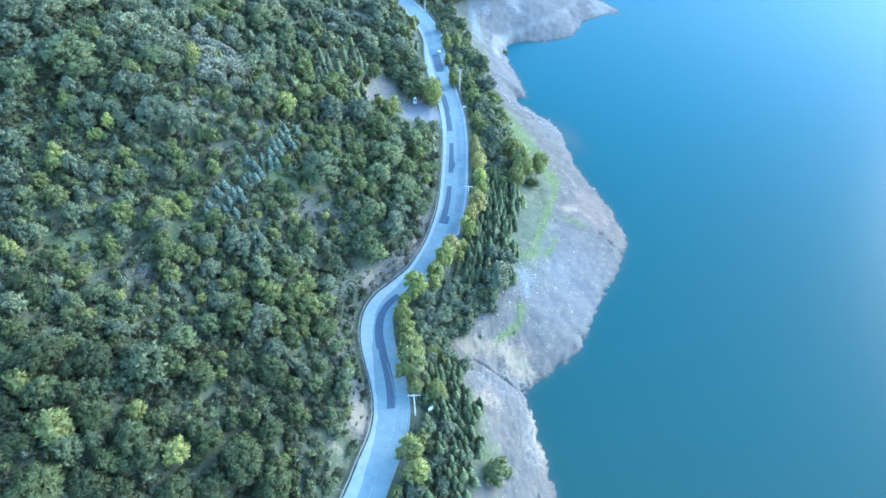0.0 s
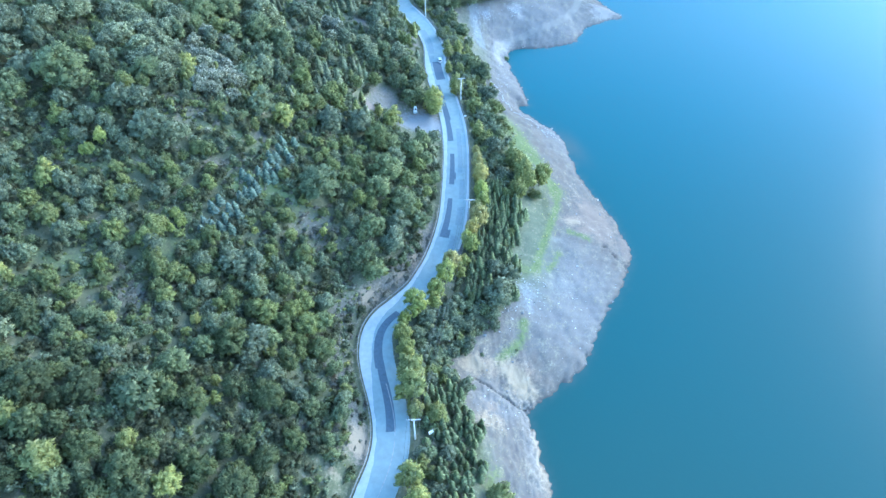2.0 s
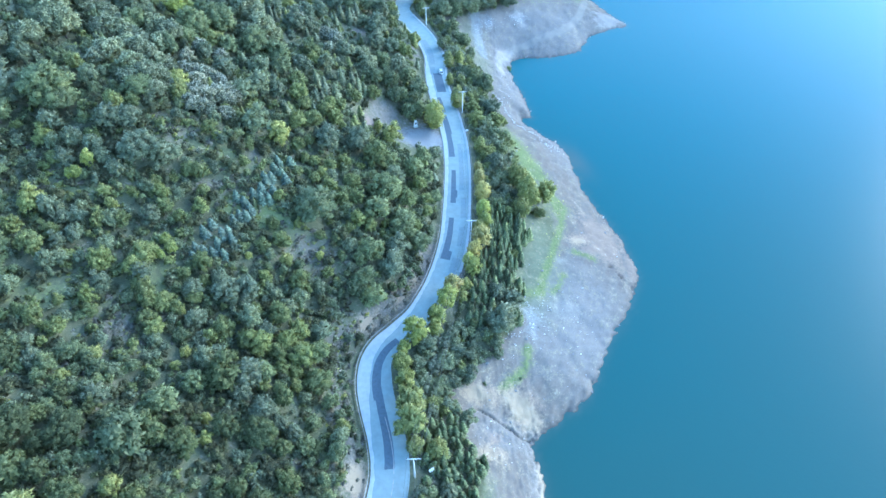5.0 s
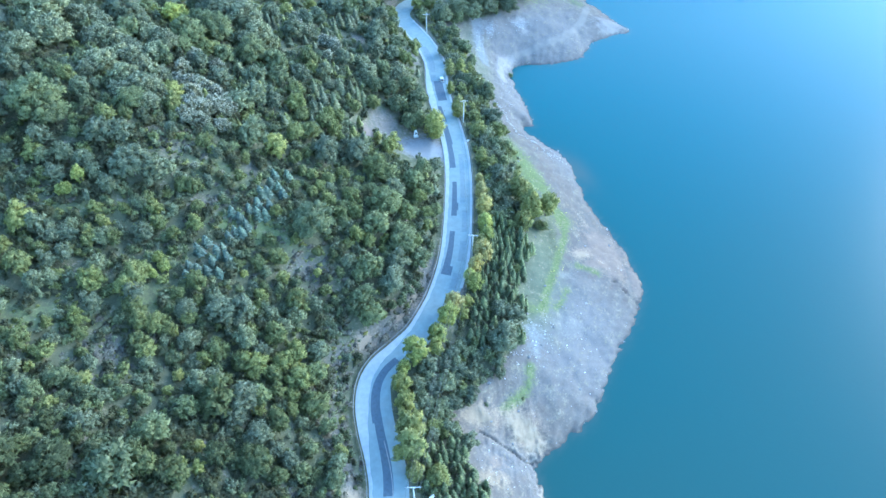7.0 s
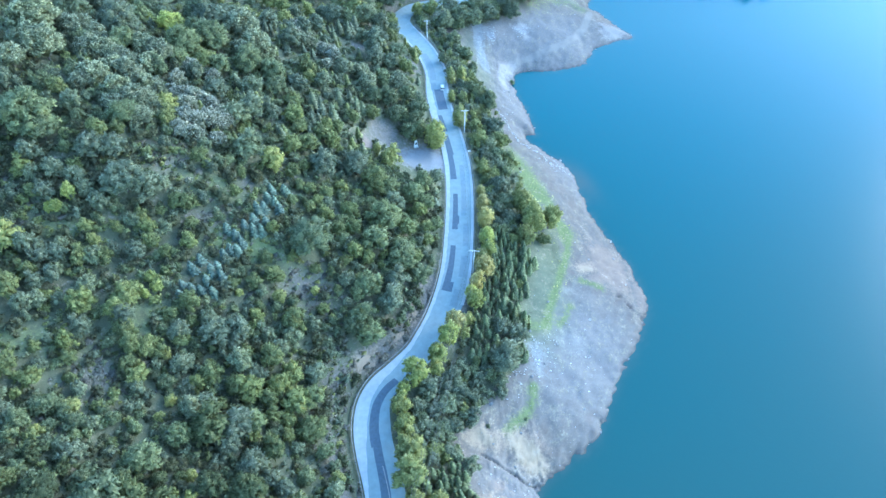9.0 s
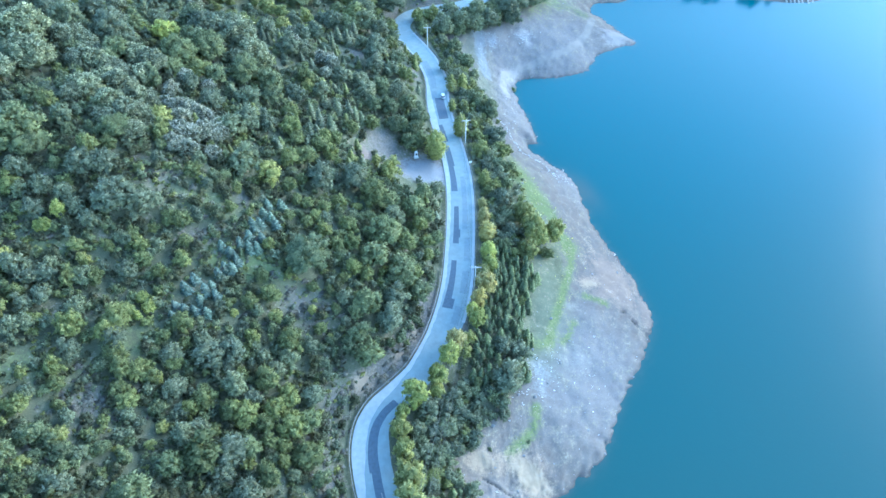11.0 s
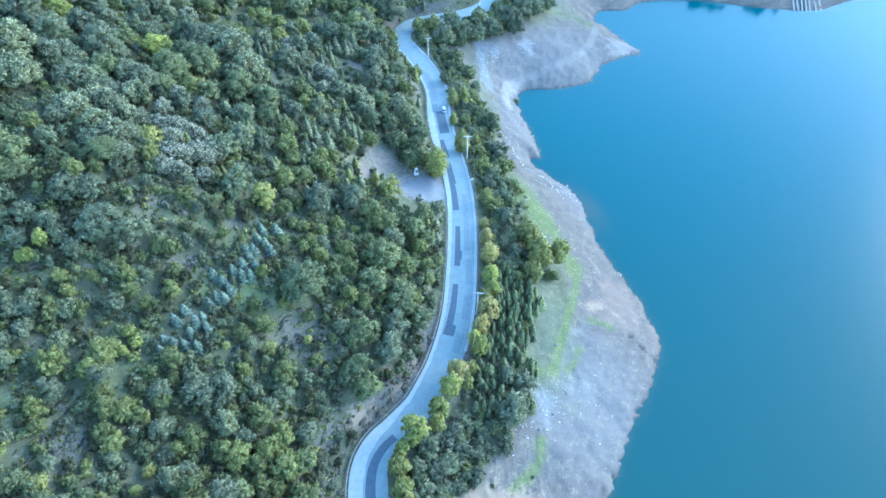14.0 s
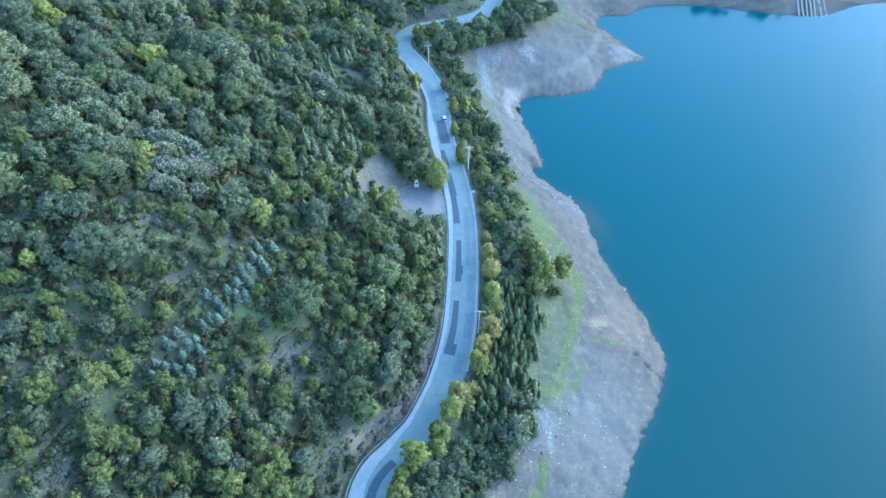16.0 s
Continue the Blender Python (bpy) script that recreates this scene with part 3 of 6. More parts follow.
def dome_lobes(width, height, base, count, rng, spread=0.70, size=0.30):
    """Lobes of a round-headed tree, uneven in outline, its crown reaching down to the given height."""
    R, mid, half = width / 2, base + (height - base) * 0.42, (height - base) * 0.56
    lobes = [((0, 0, mid - 0.06 * half), (R * 0.66, R * 0.64, half * 0.76))]
    lean, lift = rng.uniform(0, 6.28), rng.uniform(0.05, 0.2)
    for k in range(count):
        a = k * 2.4 + rng.uniform(-0.5, 0.5)
        up = 1 - 1.5 * (k + 0.5) / count
        out = math.sqrt(max(0.0, 1 - up * up))
        r = R * size * rng.uniform(0.6, 1.4)
        q = rng.uniform(0.72, 1.16) * (1 + lift * math.cos(a - lean))
        lobes.append(((R * spread * q * out * math.cos(a), R * spread * q * out * math.sin(a), mid + half * 0.72 * up * q), (r, r, r * 0.9)))
    return lobes


def tall_lobes(width, height, base, tiers, rng):
    """Lobes of a narrow, pointed tree such as a poplar."""
    lobes = []
    for k in range(tiers):
        u = (k + 0.5) / tiers
        R = width / 2 * (1.1 * math.sin(math.pi * min(0.97, 0.18 + 0.8 * u)) ** 0.8)
        for j in range(3 if u < 0.8 else 1):
            a = k * 1.3 + j * 2.1 + rng.uniform(-0.3, 0.3)
            o = R * 0.42 if u < 0.8 else 0
            lobes.append(((o * math.cos(a), o * math.sin(a), base + (height - base) * u), (R * 0.62, R * 0.62, (height - base) / tiers * 0.85)))
    return lobes


def conifer_arrays(width, height, tiers, rng, sprays=9, droop=0.25):
    """Tiers of ragged needle boughs round a stem."""
    V, F, T, N, n = [], [], [], [], 0
    bv, bf = ball(1)
    v = bv * np.array([width * 0.27, width * 0.27, height * 0.45]) + np.array([0, 0, height * 0.45])
    v[:, :2] *= (1.35 - 1.1 * v[:, 2:3] / height)
    V.append(v), F.append(bf), T.append(np.zeros(len(v))), N.append(bv)
    n += len(v)
    for k in range(tiers):
        u = k / tiers
        R = width / 2 * (1 - u) ** 0.75 + 0.14
        z = height * (0.06 + 0.90 * u)
        m = max(4, int(sprays * (1 - 0.5 * u)))
        for j in range(m):
            a = 6.283 * (j + rng.uniform(-0.4, 0.4)) / m + k
            L, w = R * rng.uniform(0.7, 1.25), R * 2.2 / m + 0.07
            c, s = math.cos(a), math.sin(a)
            dz = -droop * L * rng.uniform(0.3, 1.7)
            hub = np.array([c * L * 0.15, s * L * 0.15, z + 0.3 * height / tiers])
            mid = np.array([c * L * 0.6, s * L * 0.6, z + dz * 0.35]) + rng.uniform(-0.1, 0.1, 3) * L
            tipp = np.array([c * L, s * L, z + dz])
            wing = np.array([-s, c, 0]) * w * rng.uniform(0.7, 1.3)
            V.append(np.array([hub, mid + wing + [0, 0, -0.10 * L], tipp, mid - wing + [0, 0, -0.10 * L]]))
            F.append(n + np.array([[0, 2, 1], [0, 3, 2]]))
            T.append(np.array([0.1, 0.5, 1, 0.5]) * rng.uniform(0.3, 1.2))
            N.append(np.array([[c, s, 0.7]] * 4) + rng.uniform(-0.35, 0.35, 3))
            n += 4
    return np.concatenate(V), np.concatenate(F), np.concatenate(T), np.concatenate(N)


def leaf_mesh(name, arrays, mat, tint=None):
    V, F, T, N = arrays
    me = bpy.data.meshes.new(name)
    me.vertices.add(len(V)), me.loops.add(3 * len(F)), me.polygons.add(len(F))
    me.vertices.foreach_set("co", np.asarray(V, np.float32).ravel())
    me.loops.foreach_set("vertex_index", np.asarray(F, np.int32).ravel())
    me.polygons.foreach_set("loop_start", np.arange(0, 3 * len(F), 3, dtype=np.int32))
    me.polygons.foreach_set("loop_total", np.full(len(F), 3, np.int32))
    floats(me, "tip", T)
    floats(me, "tint", np.zeros(len(V)) if tint is None else tint)
    me.materials.append(mat)
    me.polygons.foreach_set("use_smooth", np.ones(len(F), bool))
    me.update(calc_edges=True)
    N = N / np.maximum(np.linalg.norm(N, axis=1)[:, None], 1e-6)
    me.normals_split_custom_set_from_vertices(N.tolist())
    return me


def trunk_mesh(name, height, thick, rng, limbs=4):
    """Tapered, slightly bent stem with a few limbs."""
    V, F = [], []

    def limb(a, b, ra, rb, sides=6, rings=4):
        a, b = np.array(a, float), np.array(b, float)
        d = (b - a) / np.linalg.norm(b - a)
        u = np.cross(d, [0.31, 0.2, 0.9])
        u /= np.linalg.norm(u)
        w = np.cross(d, u)
        bend = rng.uniform(-0.06, 0.06, 2) * np.linalg.norm(b - a)
        i0 = len(V)
        for k in range(rings):
            q = k / (rings - 1)
            c = a + (b - a) * q + (u * bend[0] + w * bend[1]) * math.sin(math.pi * q)
            r = ra + (rb - ra) * q
            for s in range(sides):
                t = 6.283 * s / sides
                V.append(c + (u * math.cos(t) + w * math.sin(t)) * r)
        for k in range(rings - 1):
            for s in range(sides):
                p, q = i0 + k * sides + s, i0 + k * sides + (s + 1) % sides
                F.append((p, q, q + sides, p + sides))
        F.append(tuple(i0 + (rings - 1) * sides + s for s in range(sides)))
    limb((0, 0, -0.4), (0, 0, height), thick, thick * 0.35, 7, 5)
    for k in range(limbs):
        a = 2.4 * k + rng.uniform(0, 0.8)
        z = height * (0.45 + 0.4 * k / max(1, limbs))
        L = height * 0.38
        limb((0, 0, z), (L * math.cos(a), L * math.sin(a), z + L * 0.8), thick * 0.45, thick * 0.12, 5, 3)
    return mesh_of(name, V, F, BARK, True)


def make_kind(name, kind, count, seed):
    """Some models of one kind of tree, one metre across at unit scale: (crown arrays, trunk, width, height)."""
    models = []
    for k in range(count):
        rng = np.random.RandomState(seed + k)
        if name == "chestnut":
            w, h = 8.5, 8.3 + rng.uniform(-0.5, 0.9)
            arr = crown_arrays(dome_lobes(w, h, 0.4, 58, rng, 0.80, 0.20), 0.25, 14, rng)
            stem = (h * 0.7, 0.24)
        elif name == "broadleaf":
            w, h = 5.0, 5.4 + rng.uniform(-0.7, 0.9)
            arr = crown_arrays(dome_lobes(w, h, 0.2, 30, rng, 0.80, 0.25), 0.25, 15, rng)
            stem = (h * 0.7, 0.15)
        elif name == "copse":
            w, h = 5.0, 5.9 + rng.uniform(-0.9, 1.4)
            arr = crown_arrays(dome_lobes(w, h, 0.2, 16, rng, 0.80, 0.33), 0.31, 7.5, rng)
            stem = (h * 0.7, 0.15)
        elif name == "distant":
            w, h = 5.0, 5.4 + rng.uniform(-0.9, 1.1)
            arr = crown_arrays(dome_lobes(w, h, 0.2, 11, rng, 0.78, 0.38), 0.40, 5, rng)
            stem = (h * 0.7, 0.15)
        elif name == "scrub":
            w, h = 2.2, 1.7 + rng.uniform(-0.3, 0.6)
            arr = crown_arrays(dome_lobes(w, h, 0.05, 3, rng, 0.6, 0.5), 0.27, 7.5, rng)
            stem = (h * 0.6, 0.05)
        elif name == "bush":
            w, h = 3.2, 2.6 + rng.uniform(-0.3, 0.8)
            arr = crown_arrays(dome_lobes(w, h, 0.05, 8, rng, 0.76, 0.40), 0.28, 7, rng)
            stem = (h * 0.6, 0.07)
        elif name == "poplar":
            w, h = 3.6, 7.6 + rng.uniform(-0.6, 0.8)
            arr = crown_arrays(tall_lobes(w, h, 0.5, 7, rng), 0.21, 15, rng, flat=-0.05)
            stem = (h * 0.85, 0.14)
        elif name == "sapling":
            w, h = 2.4, 4.4 + rng.uniform(-0.5, 0.6)
            arr = crown_arrays(tall_lobes(w, h, 0.2, 4, rng), 0.25, 9, rng)
            stem = (h * 0.8, 0.07)
        elif name == "spruce":
            w, h = 2.7, 5.6 + rng.uniform(-0.5, 0.7)
            arr = conifer_arrays(w, h, 16, rng, 15, 0.05)
            stem = (h * 0.9, 0.12)
        else:
            w, h = 2.4, 4.5 + rng.uniform(-0.6, 0.9)
            arr = conifer_arrays(w, h, 12, rng, 14, 0.0)
            stem = (h * 0.9, 0.1)
        models.append((arr, stem, w, h, rng))
    return models


MODELS = {n: make_kind(n, n, c, s) for n, c, s in (("chestnut", 5, 11), ("broadleaf", 6, 31), ("copse", 7, 151), ("distant", 6, 171), ("scrub", 6, 191), ("bush", 6, 51), ("poplar", 4, 71), ("sapling", 4, 91), ("spruce", 4, 111), ("pine", 4, 131))}
MADE = {}


def tree_thing(thing, model, k, leaf, label, category, group):
    """One tree of its kind, built once at the origin's side and then copied."""
    key = (thing, model, k, leaf)
    if key not in MADE:
        arr, stem, w, h, rng = MODELS[model][k]
        MADE[key] = (leaf_mesh("crown", arr, LEAF[leaf]), trunk_mesh("trunk", *stem, rng))
    crown, trunk = MADE[key]
    root = tagged(new(thing), label, category, group)
    for nm, me in (("trunk", trunk), ("crown", crown)):
        new(nm, me).parent = root
    return root


def plant(thing, model, leaf, x, y, width, label, category, group, rng, tall=1.0, z=None):
    k = int(rng.integers(len(MODELS[model])))
    root = tree_thing(thing, model, k, leaf, label, category, group)
    s = (1.12 if model in ("broadleaf", "chestnut") else 1.0) * width / MODELS[model][k][2]
    root.location = (x, y, (ground_at(x, y) if z is None else z) - 0.1)
    root.rotation_euler = (0, 0, rng.uniform(0, 6.28))
    q = rng.uniform(0.86, 1.16)
    root.scale = (s * q, s / q, s * tall)
    return root


def thicket(name, label, category, rows, leaf):
    """Many plants as one mesh: rows of model, x, y, z, width, tall."""
    V, F, T, N, C, n = [], [], [], [], [], 0
    rng = np.random.RandomState(len(rows))
    for model, x, y, z, width, tall in rows:
        (v, f, t, m), _, w, h, _ = MODELS[model][rng.randint(len(MODELS[model]))]
        s, a = width / w, rng.uniform(0, 6.28)
        c, d = math.cos(a) * s, math.sin(a) * s
        v = v * np.array([rng.uniform(0.84, 1.16), 1.0, 1.0])
        V.append(np.stack([v[:, 0] * c - v[:, 1] * d + x, v[:, 0] * d + v[:, 1] * c + y, v[:, 2] * s * tall + z - 0.1], 1))
        c, d = math.cos(a), math.sin(a)
        N.append(np.stack([m[:, 0] * c - m[:, 1] * d, m[:, 0] * d + m[:, 1] * c, m[:, 2]], 1))
        F.append(f + n), T.append(t), C.append(np.full(len(v), rng.uniform()))
        n += len(v)
    me = leaf_mesh(name, (np.concatenate(V), np.concatenate(F), np.concatenate(T), np.concatenate(N)), LEAF[leaf], np.concatenate(C))
    return tagged(new(name, me), label, category, kind="stuff")

# ---------------------------------------------------------------- where single trees stand: x, y, width of the crown
CHESTNUT_LOW = [(-62.1, 34.9, 7.2), (-56.6, 37.0, 5.1), (-44.2, 37.2, 5.7), (-40.0, 38.1, 4.2), (-30.1, 40.6, 6.5), (-66.3, 40.8, 4.0), (-34.9, 43.6, 6.9), (-57.6, 46.8, 5.4), (-32.0, 50.3, 4.6), (-68.1, 55.9, 6.7), (-61.0, 56.9, 5.5), (-73.9, 59.7, 3.9), (-33.6, 62.2, 5.7), (-74.3, 67.9, 3.9), (-77.5, 70.4, 3.9), (-31.5, 116.6, 8.5), (-95.3, 119.8, 7.6), (-10.7, 121.0, 6.9), (-83.8, 124.9, 5.6), (-86.8, 126.8, 9.6), (-79.0, 130.8, 2.9), (-70.2, 133.2, 5.5)]
CHESTNUT_MIDDLE = [(-67.5, 134.4, 4.8), (-73.5, 136.1, 4.5), (-102.8, 138.4, 6.7), (-70.8, 139.6, 5.9), (-67.2, 141.0, 3.9), (-74.1, 141.2, 6.2), (-68.9, 141.5, 5.2), (-82.1, 142.0, 4.6), (-97.2, 144.2, 6.1), (-80.9, 145.6, 6.5), (-70.1, 149.4, 4.7), (-72.2, 149.7, 5.2), (-74.6, 150.6, 5.5), (-76.9, 151.0, 5.7), (-93.5, 151.4, 8.2), (-79.6, 151.9, 5.4), (-87.7, 155.9, 4.9), (-77.7, 156.2, 4.8), (-79.8, 157.0, 4.8), (-86.6, 157.6, 5.0), (-74.2, 157.6, 6.2), (-84.1, 157.8, 5.3), (-81.8, 157.9, 5.0)]
CHESTNUT_HIGH = [(-98.5, 160.1, 9.0), (-83.5, 162.7, 4.0), (-85.4, 163.8, 4.3), (-73.5, 163.8, 6.1), (-77.3, 165.0, 5.8), (-93.9, 165.2, 5.4), (-88.3, 165.4, 4.9), (-96.4, 166.7, 4.8), (-90.7, 167.5, 5.2), (-92.8, 168.2, 5.5), (-53.2, 186.4, 5.7), (-56.5, 186.5, 7.7), (-24.6, 189.4, 5.7), (-61.8, 194.6, 10.0), (-27.3, 195.1, 5.8), (-94.4, 195.3, 5.5), (-15.7, 196.2, 6.3), (-105.2, 198.8, 5.5), (-99.3, 201.2, 5.0), (-46.2, 203.2, 5.5), (-85.5, 213.6, 5.1), (-89.8, 218.5, 7.2), (-87.3, 226.5, 6.5)]
FLOWERING = [(-56.5, 122.9, 1.5), (-51.3, 124.0, 1.4), (-58.4, 126.2, 1.5), (-60.1, 134.9, 4.4), (-57.5, 135.5, 4.4), (-54.3, 137.7, 4.3), (-61.0, 139.8, 5.0), (-58.9, 140.5, 5.1), (-57.1, 143.0, 4.9), (-55.2, 143.7, 4.7), (-54.0, 146.2, 3.9), (-62.7, 146.9, 4.7), (-55.7, 148.4, 4.2), (-58.5, 150.7, 4.5), (-66.8, 150.8, 3.9), (-60.9, 151.1, 4.5), (-64.9, 151.3, 4.2), (-62.8, 151.4, 4.2), (-68.1, 157.0, 4.0), (-61.9, 163.9, 3.6), (-67.1, 164.0, 4.2), (-37.5, 194.1, 3.9), (-36.6, 199.4, 4.8), (-39.8, 201.8, 4.8), (-50.1, 208.9, 4.2), (-50.7, 215.0, 4.6), (-81.6, 215.4, 5.2)]
BROADLEAF_LOW = [(-51.3, 37.0, 3.5), (-65.8, 49.3, 5.2), (-62.2, 49.8, 3.6), (-43.8, 57.4, 3.5), (-29.6, 60.2, 3.1), (-31.3, 70.6, 4.0), (-42.0, 72.3, 6.3), (-51.7, 80.1, 3.0), (-26.6, 82.9, 4.1), (-84.5, 90.3, 3.9), (-16.6, 98.9, 5.3), (-20.6, 100.0, 3.5), (-18.9, 102.6, 4.8), (-20.3, 108.1, 3.4), (-17.9, 110.0, 5.2), (-6.5, 117.3, 5.0), (-9.6, 118.5, 3.6), (-24.8, 121.3, 3.0), (-16.8, 122.7, 6.3), (-14.9, 129.9, 7.9), (-2.8, 136.1, 3.6), (-5.7, 140.9, 4.9), (-14.9, 141.8, 4.2)]
BROADLEAF_MIDDLE = [(-9.0, 142.6, 5.5), (-6.7, 149.0, 4.4), (-71.7, 157.5, 4.3), (-90.3, 161.8, 4.2), (-82.1, 164.4, 6.3), (-70.2, 167.0, 4.5), (-47.2, 168.5, 5.7), (-61.7, 169.6, 5.2), (-70.3, 172.6, 8.2), (-55.6, 174.5, 7.3), (-49.7, 175.3, 6.8), (-73.8, 176.6, 5.4), (-65.2, 179.5, 8.3), (-15.3, 179.5, 5.6), (-85.6, 183.7, 5.4), (-22.8, 184.4, 4.9), (-71.0, 184.5, 6.9), (-8.5, 185.0, 6.1), (-17.7, 185.2, 5.0), (-12.7, 190.6, 5.1), (-111.2, 191.4, 5.8), (-20.6, 195.7, 5.2), (-75.2, 197.6, 7.9), (-102.1, 201.9, 5.3)]
BROADLEAF_HIGH = [(-24.4, 207.5, 6.1), (-18.9, 209.4, 5.4), (-68.2, 211.9, 4.5), (-94.9, 213.5, 6.0), (-47.7, 213.7, 5.0), (-24.7, 214.6, 6.6), (-41.9, 237.3, 6.7), (-25.0, 238.9, 6.0), (-29.8, 240.7, 8.1), (-32.1, 251.0, 7.5), (-1.8, 255.3, 7.8), (11.3, 261.3, 6.2), (5.7, 261.7, 7.9), (1.2, 265.0, 6.2), (17.4, 265.1, 6.7), (-22.9, 266.2, 11.4), (-29.3, 266.8, 8.7), (12.4, 267.1, 7.6), (27.9, 269.3, 6.4), (25.4, 271.8, 8.2), (21.9, 276.2, 6.0), (30.5, 278.9, 8.3), (36.5, 283.0, 8.4), (42.3, 290.7, 7.2)]
GREY_GREEN_LOW = [(-53.7, 36.3, 3.6), (-38.2, 39.5, 4.2), (-54.3, 40.9, 4.0), (-49.1, 41.8, 4.3), (-27.1, 43.1, 2.5), (-42.4, 43.7, 2.3), (-51.5, 44.1, 5.2), (-30.1, 45.0, 3.3), (-69.8, 46.6, 3.5), (-23.5, 46.9, 1.9), (-40.9, 46.9, 4.2), (-43.5, 48.1, 3.6), (-49.3, 48.5, 3.7), (-38.5, 50.5, 2.5), (-35.4, 52.4, 3.3), (-72.4, 54.0, 3.8), (-64.4, 54.3, 3.3), (-27.5, 54.5, 3.9), (-71.5, 57.3, 3.5), (-46.6, 57.8, 3.4), (-48.9, 58.3, 4.3), (-65.7, 58.5, 2.6), (-45.2, 59.3, 2.6), (-59.9, 61.9, 2.5), (-24.2, 61.9, 2.6), (-39.2, 62.3, 4.0), (-47.2, 62.3, 2.3), (-64.4, 63.0, 2.9), (-44.6, 63.2, 2.1)]
GREY_GREEN_MIDDLE = [(-28.2, 63.6, 3.2), (-59.3, 63.9, 3.5), (-20.2, 64.6, 3.3), (-76.0, 64.8, 3.8), (-31.2, 65.3, 3.2), (-61.9, 65.3, 2.6), (-34.4, 66.9, 4.7), (-70.8, 68.6, 3.5), (-59.6, 69.8, 2.7), (-39.1, 70.0, 3.7), (-73.2, 72.0, 2.8), (-27.9, 72.2, 2.4), (-38.5, 73.4, 5.6), (-46.0, 75.2, 3.7), (-63.2, 75.4, 2.6), (-44.2, 77.2, 3.8), (-55.4, 77.6, 2.5), (-69.9, 78.3, 2.4), (-48.0, 80.0, 3.2), (-81.7, 81.5, 3.5), (-79.7, 82.1, 3.1), (-49.7, 83.8, 3.7), (-37.2, 84.7, 4.0), (-40.1, 85.9, 4.2), (-85.5, 86.4, 3.4), (-66.4, 86.7, 3.3), (-26.8, 88.0, 4.2), (-76.3, 89.1, 3.5), (-51.9, 90.0, 3.5)]
GREY_GREEN_HIGH = [(-60.1, 90.1, 3.4), (-74.5, 90.4, 2.9), (-42.3, 90.7, 3.2), (-45.2, 91.3, 5.2), (-33.8, 91.5, 3.1), (-42.0, 93.5, 4.4), (-76.1, 93.8, 3.0), (-36.8, 93.9, 2.8), (-47.3, 94.0, 3.4), (-88.0, 94.0, 4.1), (-32.2, 94.8, 3.8), (-68.1, 94.8, 3.5), (-74.2, 96.1, 3.0), (-25.8, 96.2, 2.2), (-28.6, 98.5, 2.7), (-77.4, 99.5, 3.9), (-74.7, 100.4, 3.5), (-79.3, 100.7, 4.1), (-69.0, 101.4, 3.6), (-74.6, 102.9, 2.4), (-39.3, 103.0, 2.4), (-91.1, 103.1, 4.3), (-62.6, 104.5, 3.7), (-22.0, 105.5, 2.2), (-12.7, 107.1, 5.5), (-22.6, 110.4, 2.9), (-64.2, 110.5, 2.8), (-58.4, 111.1, 2.4), (-94.8, 111.9, 4.9), (-69.8, 112.0, 3.7)]
GREY_GREEN_UPPER = [(-79.7, 112.2, 3.9), (-11.9, 113.1, 5.1), (-72.8, 113.9, 3.2), (-74.9, 116.1, 3.0), (-83.5, 116.1, 3.0), (-66.5, 116.7, 7.5), (-79.3, 117.0, 3.9), (-62.0, 117.4, 5.0), (-60.2, 119.2, 3.4), (-52.9, 119.3, 2.7), (-84.5, 119.8, 3.9), (-73.7, 122.6, 5.2), (-69.7, 123.3, 4.8), (-94.4, 126.4, 6.5), (-52.6, 127.5, 2.3), (-61.9, 129.0, 2.5), (-28.8, 130.3, 2.8), (-100.3, 131.2, 6.6), (-55.5, 133.4, 2.9), (-81.2, 134.1, 3.9), (-96.1, 137.1, 4.3), (-47.5, 137.4, 6.2), (-13.3, 137.8, 4.7), (-31.4, 141.1, 6.1), (-23.9, 146.0, 6.3), (-52.6, 149.0, 5.4), (-99.4, 152.9, 4.6), (-50.0, 153.3, 5.5), (-3.1, 154.6, 3.6)]
GREY_GREEN_TOP = [(-46.1, 155.2, 4.2), (-59.4, 158.1, 5.6), (-65.1, 162.1, 4.1), (-52.0, 164.3, 5.2), (-82.9, 171.3, 6.0), (-96.2, 172.5, 7.5), (-86.1, 172.6, 8.6), (-42.4, 174.0, 5.2), (-102.9, 177.5, 5.2), (-36.8, 180.3, 4.7), (-105.7, 180.8, 7.7), (-59.6, 181.8, 5.2), (-94.5, 183.7, 6.6), (-83.3, 192.1, 5.5), (-86.1, 192.3, 4.3), (-33.3, 194.2, 5.1), (-71.9, 194.6, 8.1), (-68.7, 196.0, 6.9), (-49.5, 200.6, 6.5), (-68.9, 204.9, 6.3), (-90.4, 206.4, 4.9), (-57.7, 210.8, 6.0), (-17.5, 218.5, 5.2), (-45.2, 220.5, 5.5), (-24.3, 223.9, 6.5), (-29.5, 224.8, 5.0), (-83.0, 232.1, 7.4), (-54.6, 233.2, 4.2), (-66.0, 247.7, 3.6), (-54.5, 253.1, 4.5)]
